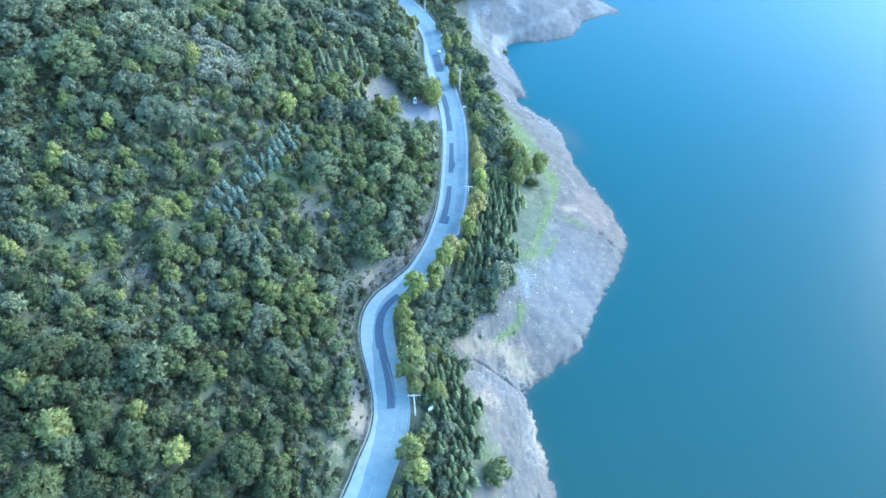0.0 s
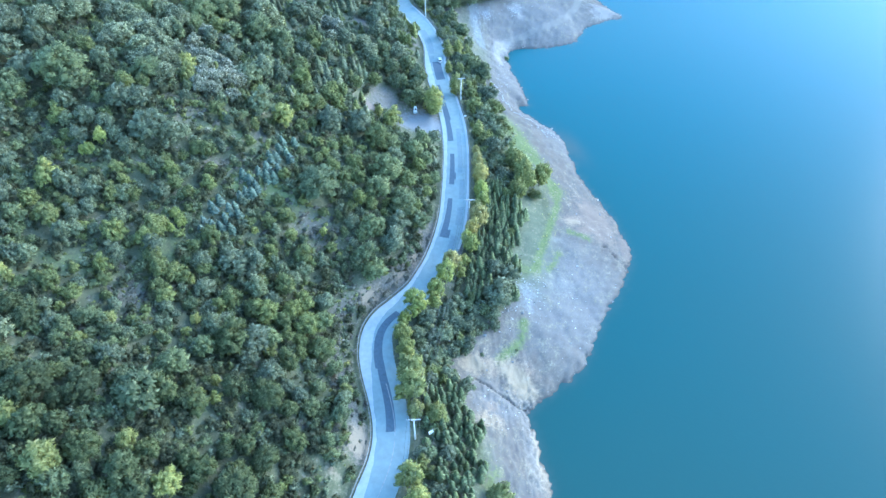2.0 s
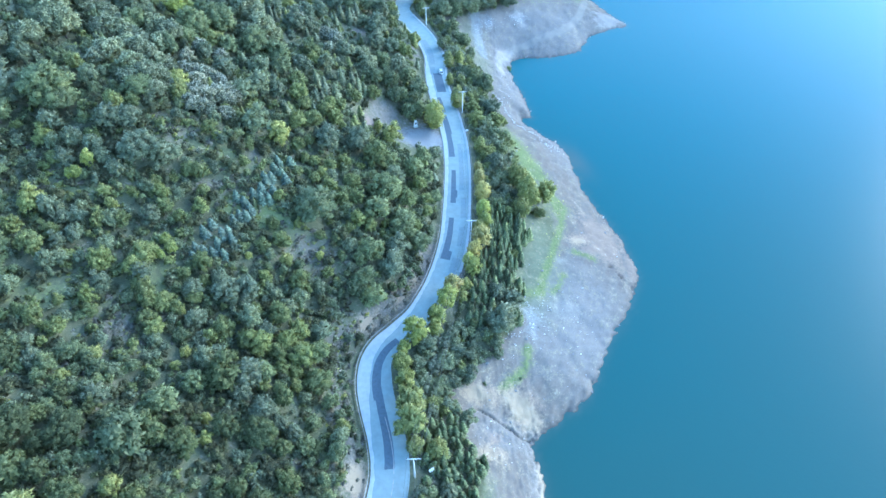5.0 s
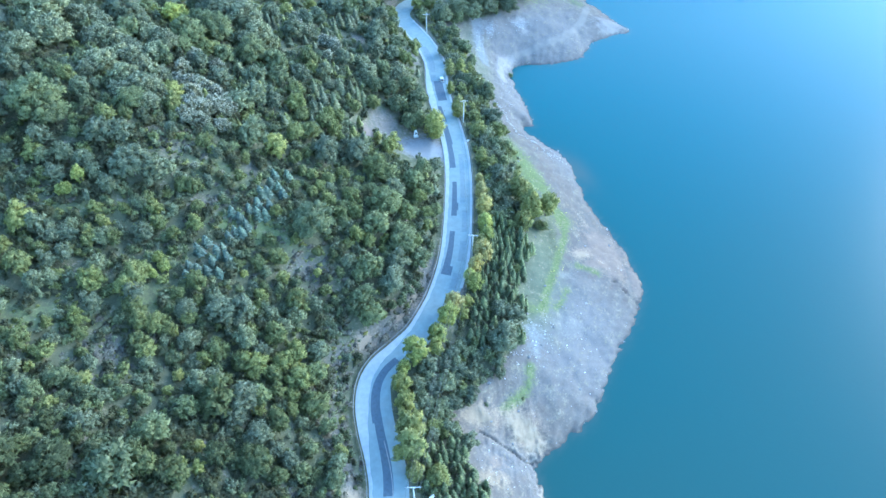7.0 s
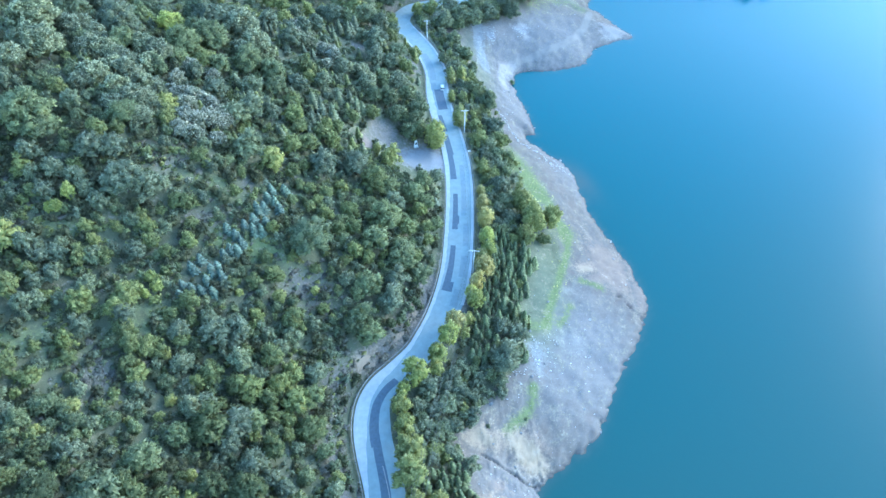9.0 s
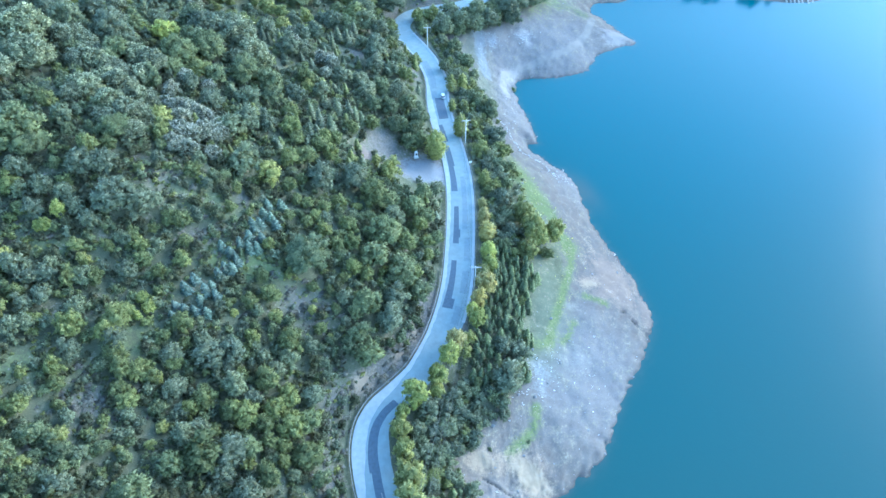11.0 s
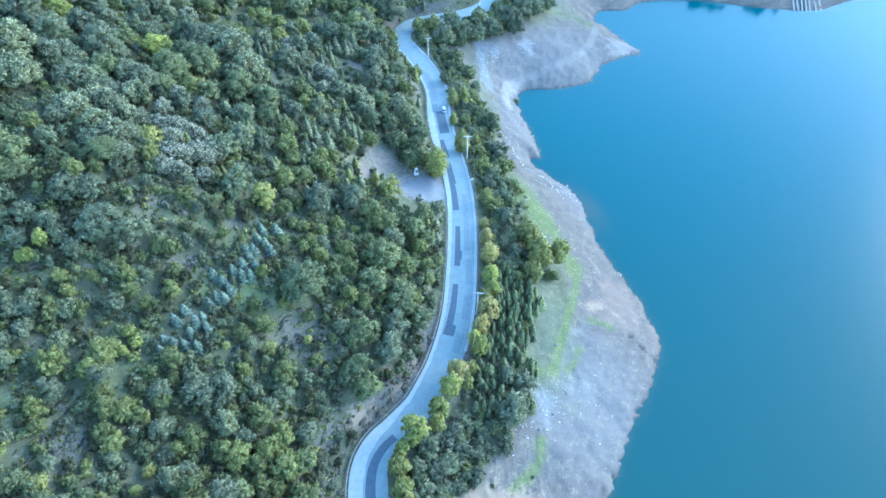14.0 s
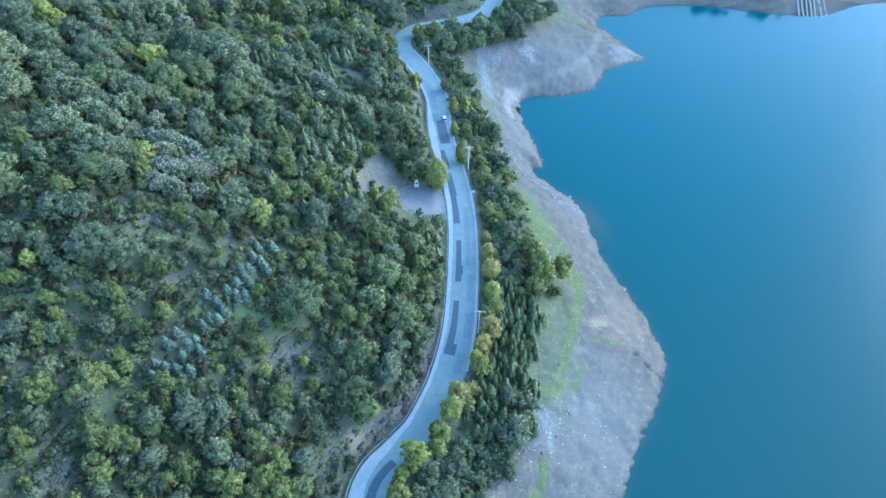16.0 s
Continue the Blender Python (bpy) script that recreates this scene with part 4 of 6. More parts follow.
BRIGHT_LOW = [(-67.5, 39.8, 2.6), (-51.9, 40.8, 2.8), (-59.7, 41.6, 4.1), (-57.0, 43.2, 2.9), (-60.1, 52.5, 2.7), (-22.2, 56.1, 2.5), (-52.9, 57.0, 7.0), (-57.1, 60.6, 2.5), (-65.2, 60.7, 2.4), (-52.1, 61.3, 2.9), (-20.3, 61.8, 3.7), (-26.0, 61.9, 3.2), (-50.4, 64.5, 5.1), (-68.8, 65.7, 2.5), (-25.5, 67.0, 2.9), (-60.8, 67.2, 2.1), (-72.6, 67.4, 2.3), (-68.5, 67.9, 3.1), (-65.0, 68.6, 2.3), (-61.4, 69.5, 2.7), (-53.3, 70.3, 2.2), (-46.5, 70.4, 4.0), (-63.4, 70.7, 2.7), (-67.7, 71.3, 3.0), (-74.8, 71.3, 2.7), (-56.9, 71.5, 2.4), (-65.7, 72.1, 3.1), (-23.1, 72.3, 2.8), (-35.6, 75.4, 4.0)]
BRIGHT_MIDDLE = [(-70.2, 75.9, 3.1), (-25.7, 76.3, 5.1), (-73.8, 76.6, 3.1), (-30.3, 77.3, 2.9), (-76.2, 77.4, 2.4), (-33.0, 77.4, 2.8), (-65.4, 77.4, 1.9), (-56.1, 79.8, 3.3), (-34.3, 80.4, 3.3), (-66.7, 81.0, 2.6), (-46.8, 81.1, 3.0), (-29.2, 81.4, 5.2), (-37.6, 81.5, 4.8), (-40.0, 81.7, 3.9), (-57.7, 81.8, 3.5), (-45.0, 83.2, 4.1), (-67.9, 83.3, 2.9), (-32.9, 83.6, 4.1), (-58.2, 85.0, 3.4), (-53.9, 85.4, 2.8), (-55.8, 85.5, 3.4), (-31.1, 86.6, 4.4), (-60.0, 88.1, 3.4), (-51.0, 88.7, 2.7), (-34.8, 88.7, 4.1), (-39.9, 89.3, 2.7), (-61.9, 90.8, 3.4), (-79.0, 91.1, 3.9), (-67.8, 91.2, 4.4)]
BRIGHT_HIGH = [(-50.3, 93.0, 2.3), (-61.0, 93.4, 4.6), (-53.7, 93.4, 2.5), (-83.8, 94.7, 3.3), (-77.9, 95.6, 3.0), (-51.0, 96.1, 3.6), (-60.3, 96.2, 2.9), (-39.3, 97.7, 2.6), (-32.6, 98.4, 4.6), (-71.0, 100.4, 3.1), (-67.4, 102.2, 3.2), (-27.0, 103.0, 2.5), (-40.7, 104.4, 3.2), (-57.3, 105.7, 2.6), (-37.1, 107.1, 3.5), (-60.2, 107.4, 2.8), (-66.6, 108.6, 2.3), (-53.6, 108.7, 3.1), (-61.4, 110.2, 3.3), (-39.5, 111.0, 2.8), (-29.5, 111.3, 2.3), (-62.9, 111.8, 2.8), (-81.7, 112.0, 2.9), (-34.5, 112.8, 2.0), (-54.0, 113.1, 2.7), (-23.5, 115.6, 2.6), (-85.4, 116.7, 3.2), (-57.3, 116.8, 3.2), (-55.1, 117.3, 3.4)]
BRIGHT_UPPER = [(-18.5, 117.6, 3.0), (-39.2, 118.3, 2.6), (-21.4, 118.4, 3.5), (-86.6, 119.4, 2.8), (-7.4, 122.2, 3.1), (-25.8, 123.7, 3.3), (-47.5, 124.0, 2.3), (-22.4, 125.2, 3.8), (-73.2, 126.4, 3.4), (-28.7, 126.7, 3.0), (-32.6, 127.4, 2.7), (-36.5, 128.0, 2.4), (-53.8, 128.4, 2.3), (-4.9, 128.7, 2.9), (-70.4, 128.9, 2.7), (-55.5, 129.4, 3.1), (-10.4, 129.5, 4.3), (-47.4, 129.6, 2.4), (-23.7, 130.1, 3.9), (-31.0, 130.1, 2.5), (-29.4, 133.2, 3.1), (-35.6, 133.2, 2.5), (-5.1, 133.3, 3.3), (-33.4, 133.4, 2.8), (-37.8, 137.0, 3.4), (-26.6, 137.2, 3.2), (-7.1, 137.6, 3.3), (-35.7, 140.4, 2.9), (-18.9, 142.6, 7.1)]
BRIGHT_TOP = [(-39.1, 145.9, 4.6), (-36.0, 148.7, 4.7), (-28.8, 151.8, 2.0), (-30.6, 153.8, 4.0), (-38.9, 154.4, 3.9), (-33.2, 154.8, 4.0), (-40.8, 158.2, 4.9), (-32.7, 159.1, 3.7), (-30.3, 160.5, 3.2), (-42.5, 166.0, 4.7), (-27.1, 168.8, 3.6), (-22.2, 175.7, 3.8), (-42.0, 185.8, 5.5), (-98.4, 208.1, 4.2), (-14.1, 209.0, 4.3), (-65.4, 213.2, 3.8), (-77.6, 225.4, 2.4), (-12.0, 225.9, 4.6), (-79.9, 228.5, 4.0), (-20.2, 228.5, 4.6), (-78.4, 233.1, 3.0), (-76.1, 234.6, 2.7), (-69.4, 240.2, 2.7), (-73.7, 244.5, 3.9), (-62.1, 248.0, 3.6), (-22.4, 251.0, 5.4), (-43.5, 259.4, 4.7), (-40.0, 259.8, 4.3), (-34.9, 261.0, 5.6), (-6.5, 262.2, 5.7)]
MELLOW_LOW = [(-45.5, 43.4, 4.2), (-62.1, 43.6, 5.2), (-52.6, 49.4, 3.1), (-69.6, 50.9, 4.5), (-41.8, 59.6, 2.1), (-44.2, 60.3, 1.4), (-43.4, 63.9, 1.9), (-20.1, 67.3, 2.6), (-66.0, 67.4, 1.8), (-63.2, 72.2, 2.9), (-50.6, 73.3, 1.7), (-29.8, 74.5, 2.4), (-50.2, 76.7, 2.0), (-80.8, 76.8, 2.4), (-82.3, 77.1, 2.8), (-84.3, 79.1, 1.9), (-72.0, 81.5, 1.8), (-53.1, 85.8, 2.0), (-42.6, 86.3, 1.5), (-82.5, 91.7, 1.5)]
MELLOW_MIDDLE = [(-82.6, 100.8, 4.7), (-43.4, 101.6, 1.6), (-35.6, 102.8, 2.5), (-69.8, 104.9, 2.5), (-29.1, 106.5, 1.8), (-71.6, 107.3, 2.7), (-63.2, 136.9, 3.6), (-41.8, 137.1, 5.0), (-85.7, 138.1, 3.8), (-65.2, 142.7, 4.3), (-15.8, 155.3, 5.1), (-19.8, 159.1, 2.6), (-65.7, 169.6, 5.5), (-40.1, 180.4, 3.4), (-62.1, 222.9, 2.8), (-47.8, 225.1, 3.8), (-56.8, 225.6, 5.2), (-50.7, 237.3, 4.2), (-46.8, 245.6, 3.3), (-11.5, 262.3, 5.7)]
YELLOW = [(-58.7, 95.8, 1.7), (-57.2, 97.8, 2.3), (-58.5, 99.6, 2.3), (-78.5, 109.2, 1.8), (-77.0, 109.5, 2.3), (-75.3, 112.3, 2.5), (-78.7, 184.3, 5.1), (-83.1, 184.3, 2.6), (-76.3, 185.7, 4.9), (-101.5, 186.9, 4.3), (-107.0, 193.7, 4.4), (-104.4, 195.4, 2.7), (-43.6, 264.5, 3.9)]
POINTED = [(-31.9, 164.9, 3.2), (-34.9, 165.4, 3.2), (-37.7, 168.2, 2.9), (-26.6, 174.7, 2.9), (-25.1, 175.2, 2.7), (-31.7, 175.4, 3.0), (-28.6, 176.4, 3.0), (-38.7, 216.1, 3.1), (-35.0, 224.7, 3.6), (-38.4, 226.2, 3.6), (-34.4, 227.6, 3.1), (-33.6, 232.5, 3.5), (-23.8, 240.4, 3.6), (-46.6, 259.0, 3.4)]
ROADSIDE_POPLAR = [(6.0, 114.2, 2.8), (10.9, 129.0, 3.3), (10.6, 133.0, 3.7), (10.6, 139.8, 3.9), (10.1, 145.7, 3.5), (9.9, 151.8, 2.1), (10.8, 161.5, 3.2), (-3.4, 173.1, 5.9), (4.3, 185.3, 4.7), (1.7, 198.7, 2.5), (1.4, 210.2, 3.2), (5.4, 213.6, 3.6)]
ROADSIDE_YELLOW = [(-9.8, 43.8, 2.3), (-5.1, 46.3, 4.5), (-6.3, 50.4, 4.4), (-4.4, 53.9, 2.5), (-1.7, 64.4, 4.1), (-5.8, 65.1, 3.4), (-7.3, 69.0, 5.4), (-7.5, 74.0, 5.6), (-8.5, 79.7, 3.9), (-9.4, 84.1, 3.8), (-10.5, 89.1, 2.9), (-7.3, 91.4, 4.7), (-2.7, 96.9, 4.0), (-0.2, 101.0, 4.1), (1.8, 105.0, 4.2), (6.9, 111.7, 3.8), (7.5, 117.5, 3.6), (9.7, 121.7, 4.6)]
BEACH_WILLOW = [(11.2, 50.3, 5.1)]
LAY_BY_TREES = [(-11.8, 175.3, 4.6), (-8.7, 175.9, 3.9), (-10.5, 179.5, 4.6), (-6.2, 177.4, 3.2), (-13.7, 180.1, 4.2)]
STRIP_DARK = [(16.3, 148.0, 5.2), (15.1, 170.3, 4.9), (18.8, 170.7, 4.6), (14.4, 201.5, 6.3), (11.2, 206.0, 6.4), (8.2, 207.9, 5.2), (-0.9, 224.2, 4.2), (6.7, 233.2, 6.1), (2.4, 239.5, 5.7)]
STRIP_GREY = [(-5.3, 43.6, 3.7), (-0.4, 45.4, 3.3), (-1.6, 49.6, 3.4), (-4.5, 55.9, 3.0), (0.7, 57.0, 3.5), (4.7, 73.9, 3.7), (-2.8, 74.0, 3.4), (-2.3, 79.2, 3.6), (-4.4, 81.0, 4.0), (0.1, 81.7, 3.4), (-5.9, 84.8, 3.6), (-2.6, 85.0, 4.1), (0.1, 86.4, 4.7), (2.9, 89.6, 4.0), (-3.6, 89.7, 4.2), (-0.5, 91.0, 3.7), (7.2, 93.9, 2.8), (13.2, 97.8, 7.0), (16.7, 105.6, 5.2), (13.0, 106.5, 4.3), (15.0, 139.3, 3.7), (17.6, 143.4, 4.5), (15.9, 154.9, 5.6), (15.7, 165.2, 4.8), (13.0, 175.2, 4.7), (15.2, 186.9, 6.0), (2.2, 218.8, 4.5)]
STRIP_GREEN = [(-2.7, 52.9, 2.5), (18.4, 120.6, 2.6), (17.9, 135.2, 3.1), (27.2, 139.1, 3.2), (13.4, 160.5, 3.1), (10.0, 176.4, 5.0), (17.7, 181.1, 4.1), (9.4, 184.5, 4.1), (12.8, 195.5, 4.7)]
STRIP_TALL = [(21.7, 135.9, 4.9), (24.9, 141.8, 4.5), (23.1, 142.2, 5.1), (29.5, 145.4, 5.2), (22.0, 148.2, 5.2), (20.5, 149.4, 4.6)]
BLUE_SPRUCE = [(-41.2, 128.8, 2.6), (-38.5, 129.9, 2.6), (-41.5, 125.7, 2.6), (-39.7, 125.1, 2.6), (-38.6, 123.7, 2.6), (-42.7, 121.3, 2.5), (-41.6, 122.5, 2.5), (-43.1, 118.7, 2.5), (-40.7, 119.2, 2.5), (-44.6, 116.7, 2.5), (-42.8, 116.3, 2.5), (-41.3, 116.9, 2.5), (-47.7, 114.7, 2.5), (-46.0, 114.0, 2.5), (-44.6, 112.7, 2.4), (-46.5, 110.4, 2.4), (-47.3, 108.5, 2.4), (-45.1, 110.5, 2.4), (-51.2, 106.1, 2.4), (-47.8, 105.4, 2.4), (-48.8, 104.3, 2.4), (-46.8, 103.7, 2.4), (-52.3, 103.7, 2.4), (-49.4, 102.1, 2.3), (-53.1, 99.5, 2.3), (-51.5, 99.3, 2.3), (-49.9, 99.6, 2.3), (-53.2, 97.5, 2.3), (-51.7, 97.2, 2.3), (-47.8, 100.0, 2.3)]
rng = np.random.default_rng(3)
taken = []
# leaf kinds darken low down and grey high up: shade and haze in colour
SINGLE = (
    (CHESTNUT_LOW, "chestnut_tree", "chestnut", "dusky", "large round-crowned tree, its green darkened as shade low on the slope", "chestnuts on the hillside", 1.0),
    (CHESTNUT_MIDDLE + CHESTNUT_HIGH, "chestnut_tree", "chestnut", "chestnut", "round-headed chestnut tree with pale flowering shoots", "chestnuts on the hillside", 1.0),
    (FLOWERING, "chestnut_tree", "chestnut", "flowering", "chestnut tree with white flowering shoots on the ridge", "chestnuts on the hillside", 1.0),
    (BROADLEAF_LOW, "broadleaf_tree", "broadleaf", "dusky", "broadleaf tree, its green darkened as shade low on the hillside", "dark broadleaf trees", 1.0),
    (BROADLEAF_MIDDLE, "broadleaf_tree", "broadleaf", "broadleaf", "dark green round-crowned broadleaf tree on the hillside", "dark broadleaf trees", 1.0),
    (BROADLEAF_HIGH, "broadleaf_tree", "broadleaf", "willow", "broadleaf tree high on the hillside, paled to grey-green as haze", "dark broadleaf trees", 1.0),
    (GREY_GREEN_LOW, "willow_tree", "broadleaf", "dusky", "loose-crowned tree low on the hillside, its green darkened as shade", "grey-green trees", 1.0),
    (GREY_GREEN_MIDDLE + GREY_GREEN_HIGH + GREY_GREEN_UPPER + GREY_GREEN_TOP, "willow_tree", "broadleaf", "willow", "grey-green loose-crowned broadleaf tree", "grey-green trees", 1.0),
    (BRIGHT_LOW, "young_tree", "broadleaf", "broadleaf", "plain green young tree low on the slope", "fresh green trees", 1.0),
    (BRIGHT_MIDDLE + BRIGHT_HIGH + BRIGHT_UPPER + BRIGHT_TOP, "young_tree", "broadleaf", "bright", "fresh green young tree on the slope", "fresh green trees", 1.0),
    (MELLOW_LOW + MELLOW_MIDDLE, "yellowing_tree", "broadleaf", "mellow", "light green tree turning yellow on the hillside", "yellowing trees", 1.0),
    (YELLOW, "yellowing_tree", "broadleaf", "yellow", "bright yellow-green tree standing out of the wood", "yellowing trees", 1.15),
    (POINTED, "cypress", "pine", "willow", "slender pointed grey-green conifer in the wood", "pointed conifers", 1.0),
    (STRIP_GREEN, "willow_tree", "broadleaf", "bright", "full green round-crowned tree above the shore", "trees above the shore", 1.0),
    (LAY_BY_TREES, "broadleaf_tree", "broadleaf", "broadleaf", "dark green tree between the lay-by and the bare slope", "dark broadleaf trees", 1.0),
    (STRIP_DARK, "broadleaf_tree", "broadleaf", "broadleaf", "dark green tree between road and shore", "trees above the shore", 1.0),
    (STRIP_GREY, "willow_tree", "broadleaf", "willow", "grey-green bushy tree between road and shore", "trees above the shore", 1.0),
    (STRIP_TALL, "yellowing_tree", "broadleaf", "mellow", "tall light green tree turning yellow above the shore", "trees above the shore", 1.6),
    (ROADSIDE_POPLAR, "poplar", "poplar", "yellow", "slender yellow-green poplar beside the road", "roadside poplars", 0.95),
    (ROADSIDE_YELLOW, "roadside_tree", "broadleaf", "yellow", "yellow-green bushy tree at the road's edge", "roadside trees", 1.45),
    (BEACH_WILLOW, "shore_willow", "broadleaf", "bright", "bright green willow bush on the stony shore", "", 0.8),
    (BLUE_SPRUCE, "blue_spruce", "spruce", "spruce", "small silvery blue spruce in a planted row", "row of blue spruces", 0.72),
)
for places, thing, model, leaf, label, group, tall in SINGLE:
    zs, drs, _ = lie([p[0] for p in places], [p[1] for p in places])
    for (x, y, w), z, dr in zip(places, zs, drs):
        tone = leaf
        if thing == "poplar":
            tone = "mellow" if y > 160 else "golden" if rng.uniform() < 0.5 else "yellow"
        elif thing == "roadside_tree":
            tone = "mellow" if y < 88 else "golden" if rng.uniform() < 0.5 else "yellow"
        # the shade-darkened green is kept to the lowest trees
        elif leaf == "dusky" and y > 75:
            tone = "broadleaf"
        verge = HALF + (0.2 if 84 < y < 110 else 1.7)
        if thing == "roadside_tree" and dr > -verge:
            x, y = x + 0.8 * (dr + verge), y - 0.6 * (dr + verge)
        # small crowns stand taller for their width
        up = tall * (1.2 if model == "broadleaf" and w < 4.5 and dr > 0 else 1.0) * rng.uniform(0.92, 1.1)
        plant(thing, "chestnut" if model == "broadleaf" and w > 7 else model, tone, x, y, w, label, "tree", group, rng, up, z)
        taken.append((x, y, w / 2))
taken.append((-1.9, 59.2, 1.9))    # the leaning sign stands free
taken.append((-6.5, 162.5, 4.0))    # the gravel lay-by


def scatter(lo_x, hi_x, lo_y, hi_y, step, seed):
    r = np.random.RandomState(seed)
    gx, gy = np.meshgrid(np.arange(lo_x, hi_x, step), np.arange(lo_y, hi_y, step))
    gx = gx + (np.arange(gx.shape[0]) % 2)[:, None] * step / 2
    x, y = gx.ravel() + r.uniform(-0.42, 0.42, gx.size) * step, gy.ravel() + r.uniform(-0.42, 0.42, gx.size) * step
    z, dr, ds = lie(x, y)
    return x, y, z, dr, ds


stock = [np.zeros((0, 3)), 0]


def clear_of(x, y, r, slack=0.72):
    """Whether a crown of that radius finds room among those that stand already."""
    if stock[1] != len(taken):
        stock[0], stock[1] = np.vstack([stock[0], np.array(taken[stock[1]:])]), len(taken)
    t = stock[0]
    return not ((t[:, 0] - x) ** 2 + (t[:, 1] - y) ** 2 < ((t[:, 2] + r) * slack) ** 2).any()


# the hedge of yellowing trees goes on between the single ones
for k in range(near_y(83), near_y(136), 3):
    off = -HALF - rng.uniform(1.5, 2.8)
    p = road_line[k] + road_left[k] * off
    w = rng.uniform(2.6, 3.8)
    if clear_of(p[0], p[1], w / 2, 0.75):
        plant("roadside_tree", "broadleaf", ("golden" if p[1] > 88 and rng.uniform() < 0.5 else "mellow") if rng.uniform() < 0.75 else "bright", p[0], p[1], w, "yellow-green bushy tree at the road's edge", "tree", "roadside trees", rng, rng.uniform(1.2, 1.6))
        taken.append((p[0], p[1], w / 2))


# open ground: x, y, radii, turn
GLADES = [(-49.5, 113.4, 4, 4, 0), (-41, 114, 6, 5, 0.3), (-31, 107.5, 7, 5, 0.2), (-75.8, 83.3, 8, 3.5, 0.15), (-57.5, 92, 7, 3.5, 0.2), (-62, 79.5, 4.5, 5.5, 0), (-76.5, 106, 5, 3.5, 0.2), (-68, 107.5, 4, 3, 0),
          (-56.2, 115, 4, 3.5, 0), (-53, 124, 7, 4, 0.3), (-71.5, 93.5, 4, 3, 0), (-51, 71, 4, 3, 0), (-63, 125, 6, 4, 0), (-23.2, 91.8, 4.5, 4.5, 0.4), (-20, 172, 8, 8, 0), (-16, 96, 7, 5.5, 0.75), (-17, 58.5, 4, 5, 0),
          (-21.5, 51.5, 3, 3, 0), (-22, 78, 2.5, 6, 0), (-24.5, 69, 3, 5, 0), (-9, 165, 9, 9, 0), (-46.5, 129, 3.5, 5, 0), (-88, 125, 6, 4, 0.3), (-30.5, 219.5, 7, 5, 0), (-62, 243, 13, 5, 0.4), (-22.8, 161, 2.6, 4.5, 0),
          (-70.8, 87.3, 6, 4, 0), (-65, 75.5, 5, 4, 0), (-31.5, 111, 4, 4, 0)]
BARE = [(-6.5, 163, 10.5, 12), (-18.6, 171, 5.5, 6.5), (-16, 96, 6, 4.5), (-16.8, 57.5, 2.6, 3.8)]


def bare(x, y):
    return any(((x - cx) / rx) ** 2 + ((y - cy) / ry) ** 2 < 1 for cx, cy, rx, ry in BARE)


def species(v, y, x=-80):
    """What grows between the large trees: darkened low down, greyed up the valley as painted haze."""
    if x < -42 and 104 < y < 142 and v < 0.55:
        return "undergrowth"
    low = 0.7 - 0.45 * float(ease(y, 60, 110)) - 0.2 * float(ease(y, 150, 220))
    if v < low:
        # lowest fill gets the gap-shade leaf tone
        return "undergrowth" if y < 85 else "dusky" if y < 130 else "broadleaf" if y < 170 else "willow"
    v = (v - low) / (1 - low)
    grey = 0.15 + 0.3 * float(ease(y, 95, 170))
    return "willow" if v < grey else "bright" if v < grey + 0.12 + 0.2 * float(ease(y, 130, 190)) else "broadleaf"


def off_view(x, y):
    """Upper slope, where nothing but closed wood grows."""
    return x < np.interp(y, [33, 76, 142, 191, 288], [-68, -86, -111, -121, -150]) or y < 40


mass = {}
x_, y_, z_, dr_, ds_ = scatter(-205, 0, 33, 288, 4.3, 25)
for k in np.argsort(y_):
    x, y, z, dr = x_[k], y_[k], z_[k], dr_[k]
    if dr < HALF + 4.5 or x < -0.5 * y - 58 or not (off_view(x, y) or y > 235) or bare(x, y) or rng.uniform() < 1.2 * sum(hump(x, y, *g) for g in GLADES[23:25]):
        continue
    w, tall, v = 3.6 + 5.0 * rng.uniform() ** 1.6, rng.uniform(0.75, 1.05), rng.uniform()
    if clear_of(x, y, w / 2, 0.72):
        taken.append((x, y, w / 2))
        mass.setdefault(("copse", species(v, y, x)), []).append(("distant" if y > 185 else "copse", x, y, z, w, tall))
x_, y_, z_, dr_, ds_ = scatter(-205, 0, 33, 288, 2.7, 5)
for k in np.argsort(y_):
    x, y, z, dr = x_[k], y_[k], z_[k], dr_[k]
    if dr < HALF + (5.5 if 56 < y < 86 else 2.6) or x < -0.5 * y - 58 or bare(x, y):
        continue
    glade = sum(hump(x, y, *g) for g in GLADES)
    if rng.uniform() < 1.15 * glade:
        continue
    young = min(1.0, hump(x, y, -66, 103, 40, 24) + hump(x, y, -34, 104, 20, 20))
    u, v = rng.uniform(), rng.uniform()
    leaf = species(v, y, x)
    if u < young * 0.92:
        model, w, tall = ("sapling", rng.uniform(1.0, 1.9), rng.uniform(0.6, 1.0)) if rng.uniform() < 0.5 else ("bush", rng.uniform(1.2, 2.6), rng.uniform(0.7, 1.2))
    elif y > 140 and x > -62 and rng.uniform() < 0.3:
        model, w, tall = "pine", rng.uniform(1.8, 3.0), rng.uniform(0.6, 0.9)
        leaf = "bright" if v < 0.4 else "willow"
    else:
        model, w, tall = "copse", rng.uniform(1.8, 3.4) * (0.8 if y > 140 else 1.0), rng.uniform(0.5, 0.85) * (0.65 if y < 85 else 1.0)
    if not clear_of(x, y, w / 2, 0.66 if model == "copse" else 0.75):
        continue
    mass.setdefault(("bush" if model in ("sapling", "pine") else model, leaf), []).append((model, x, y, z, w, tall))
# low growth that fills the gaps, nearly half in the painted shade tone
x_, y_, z_, dr_, ds_ = scatter(-150, 0, 38, 190, 1.6, 15)
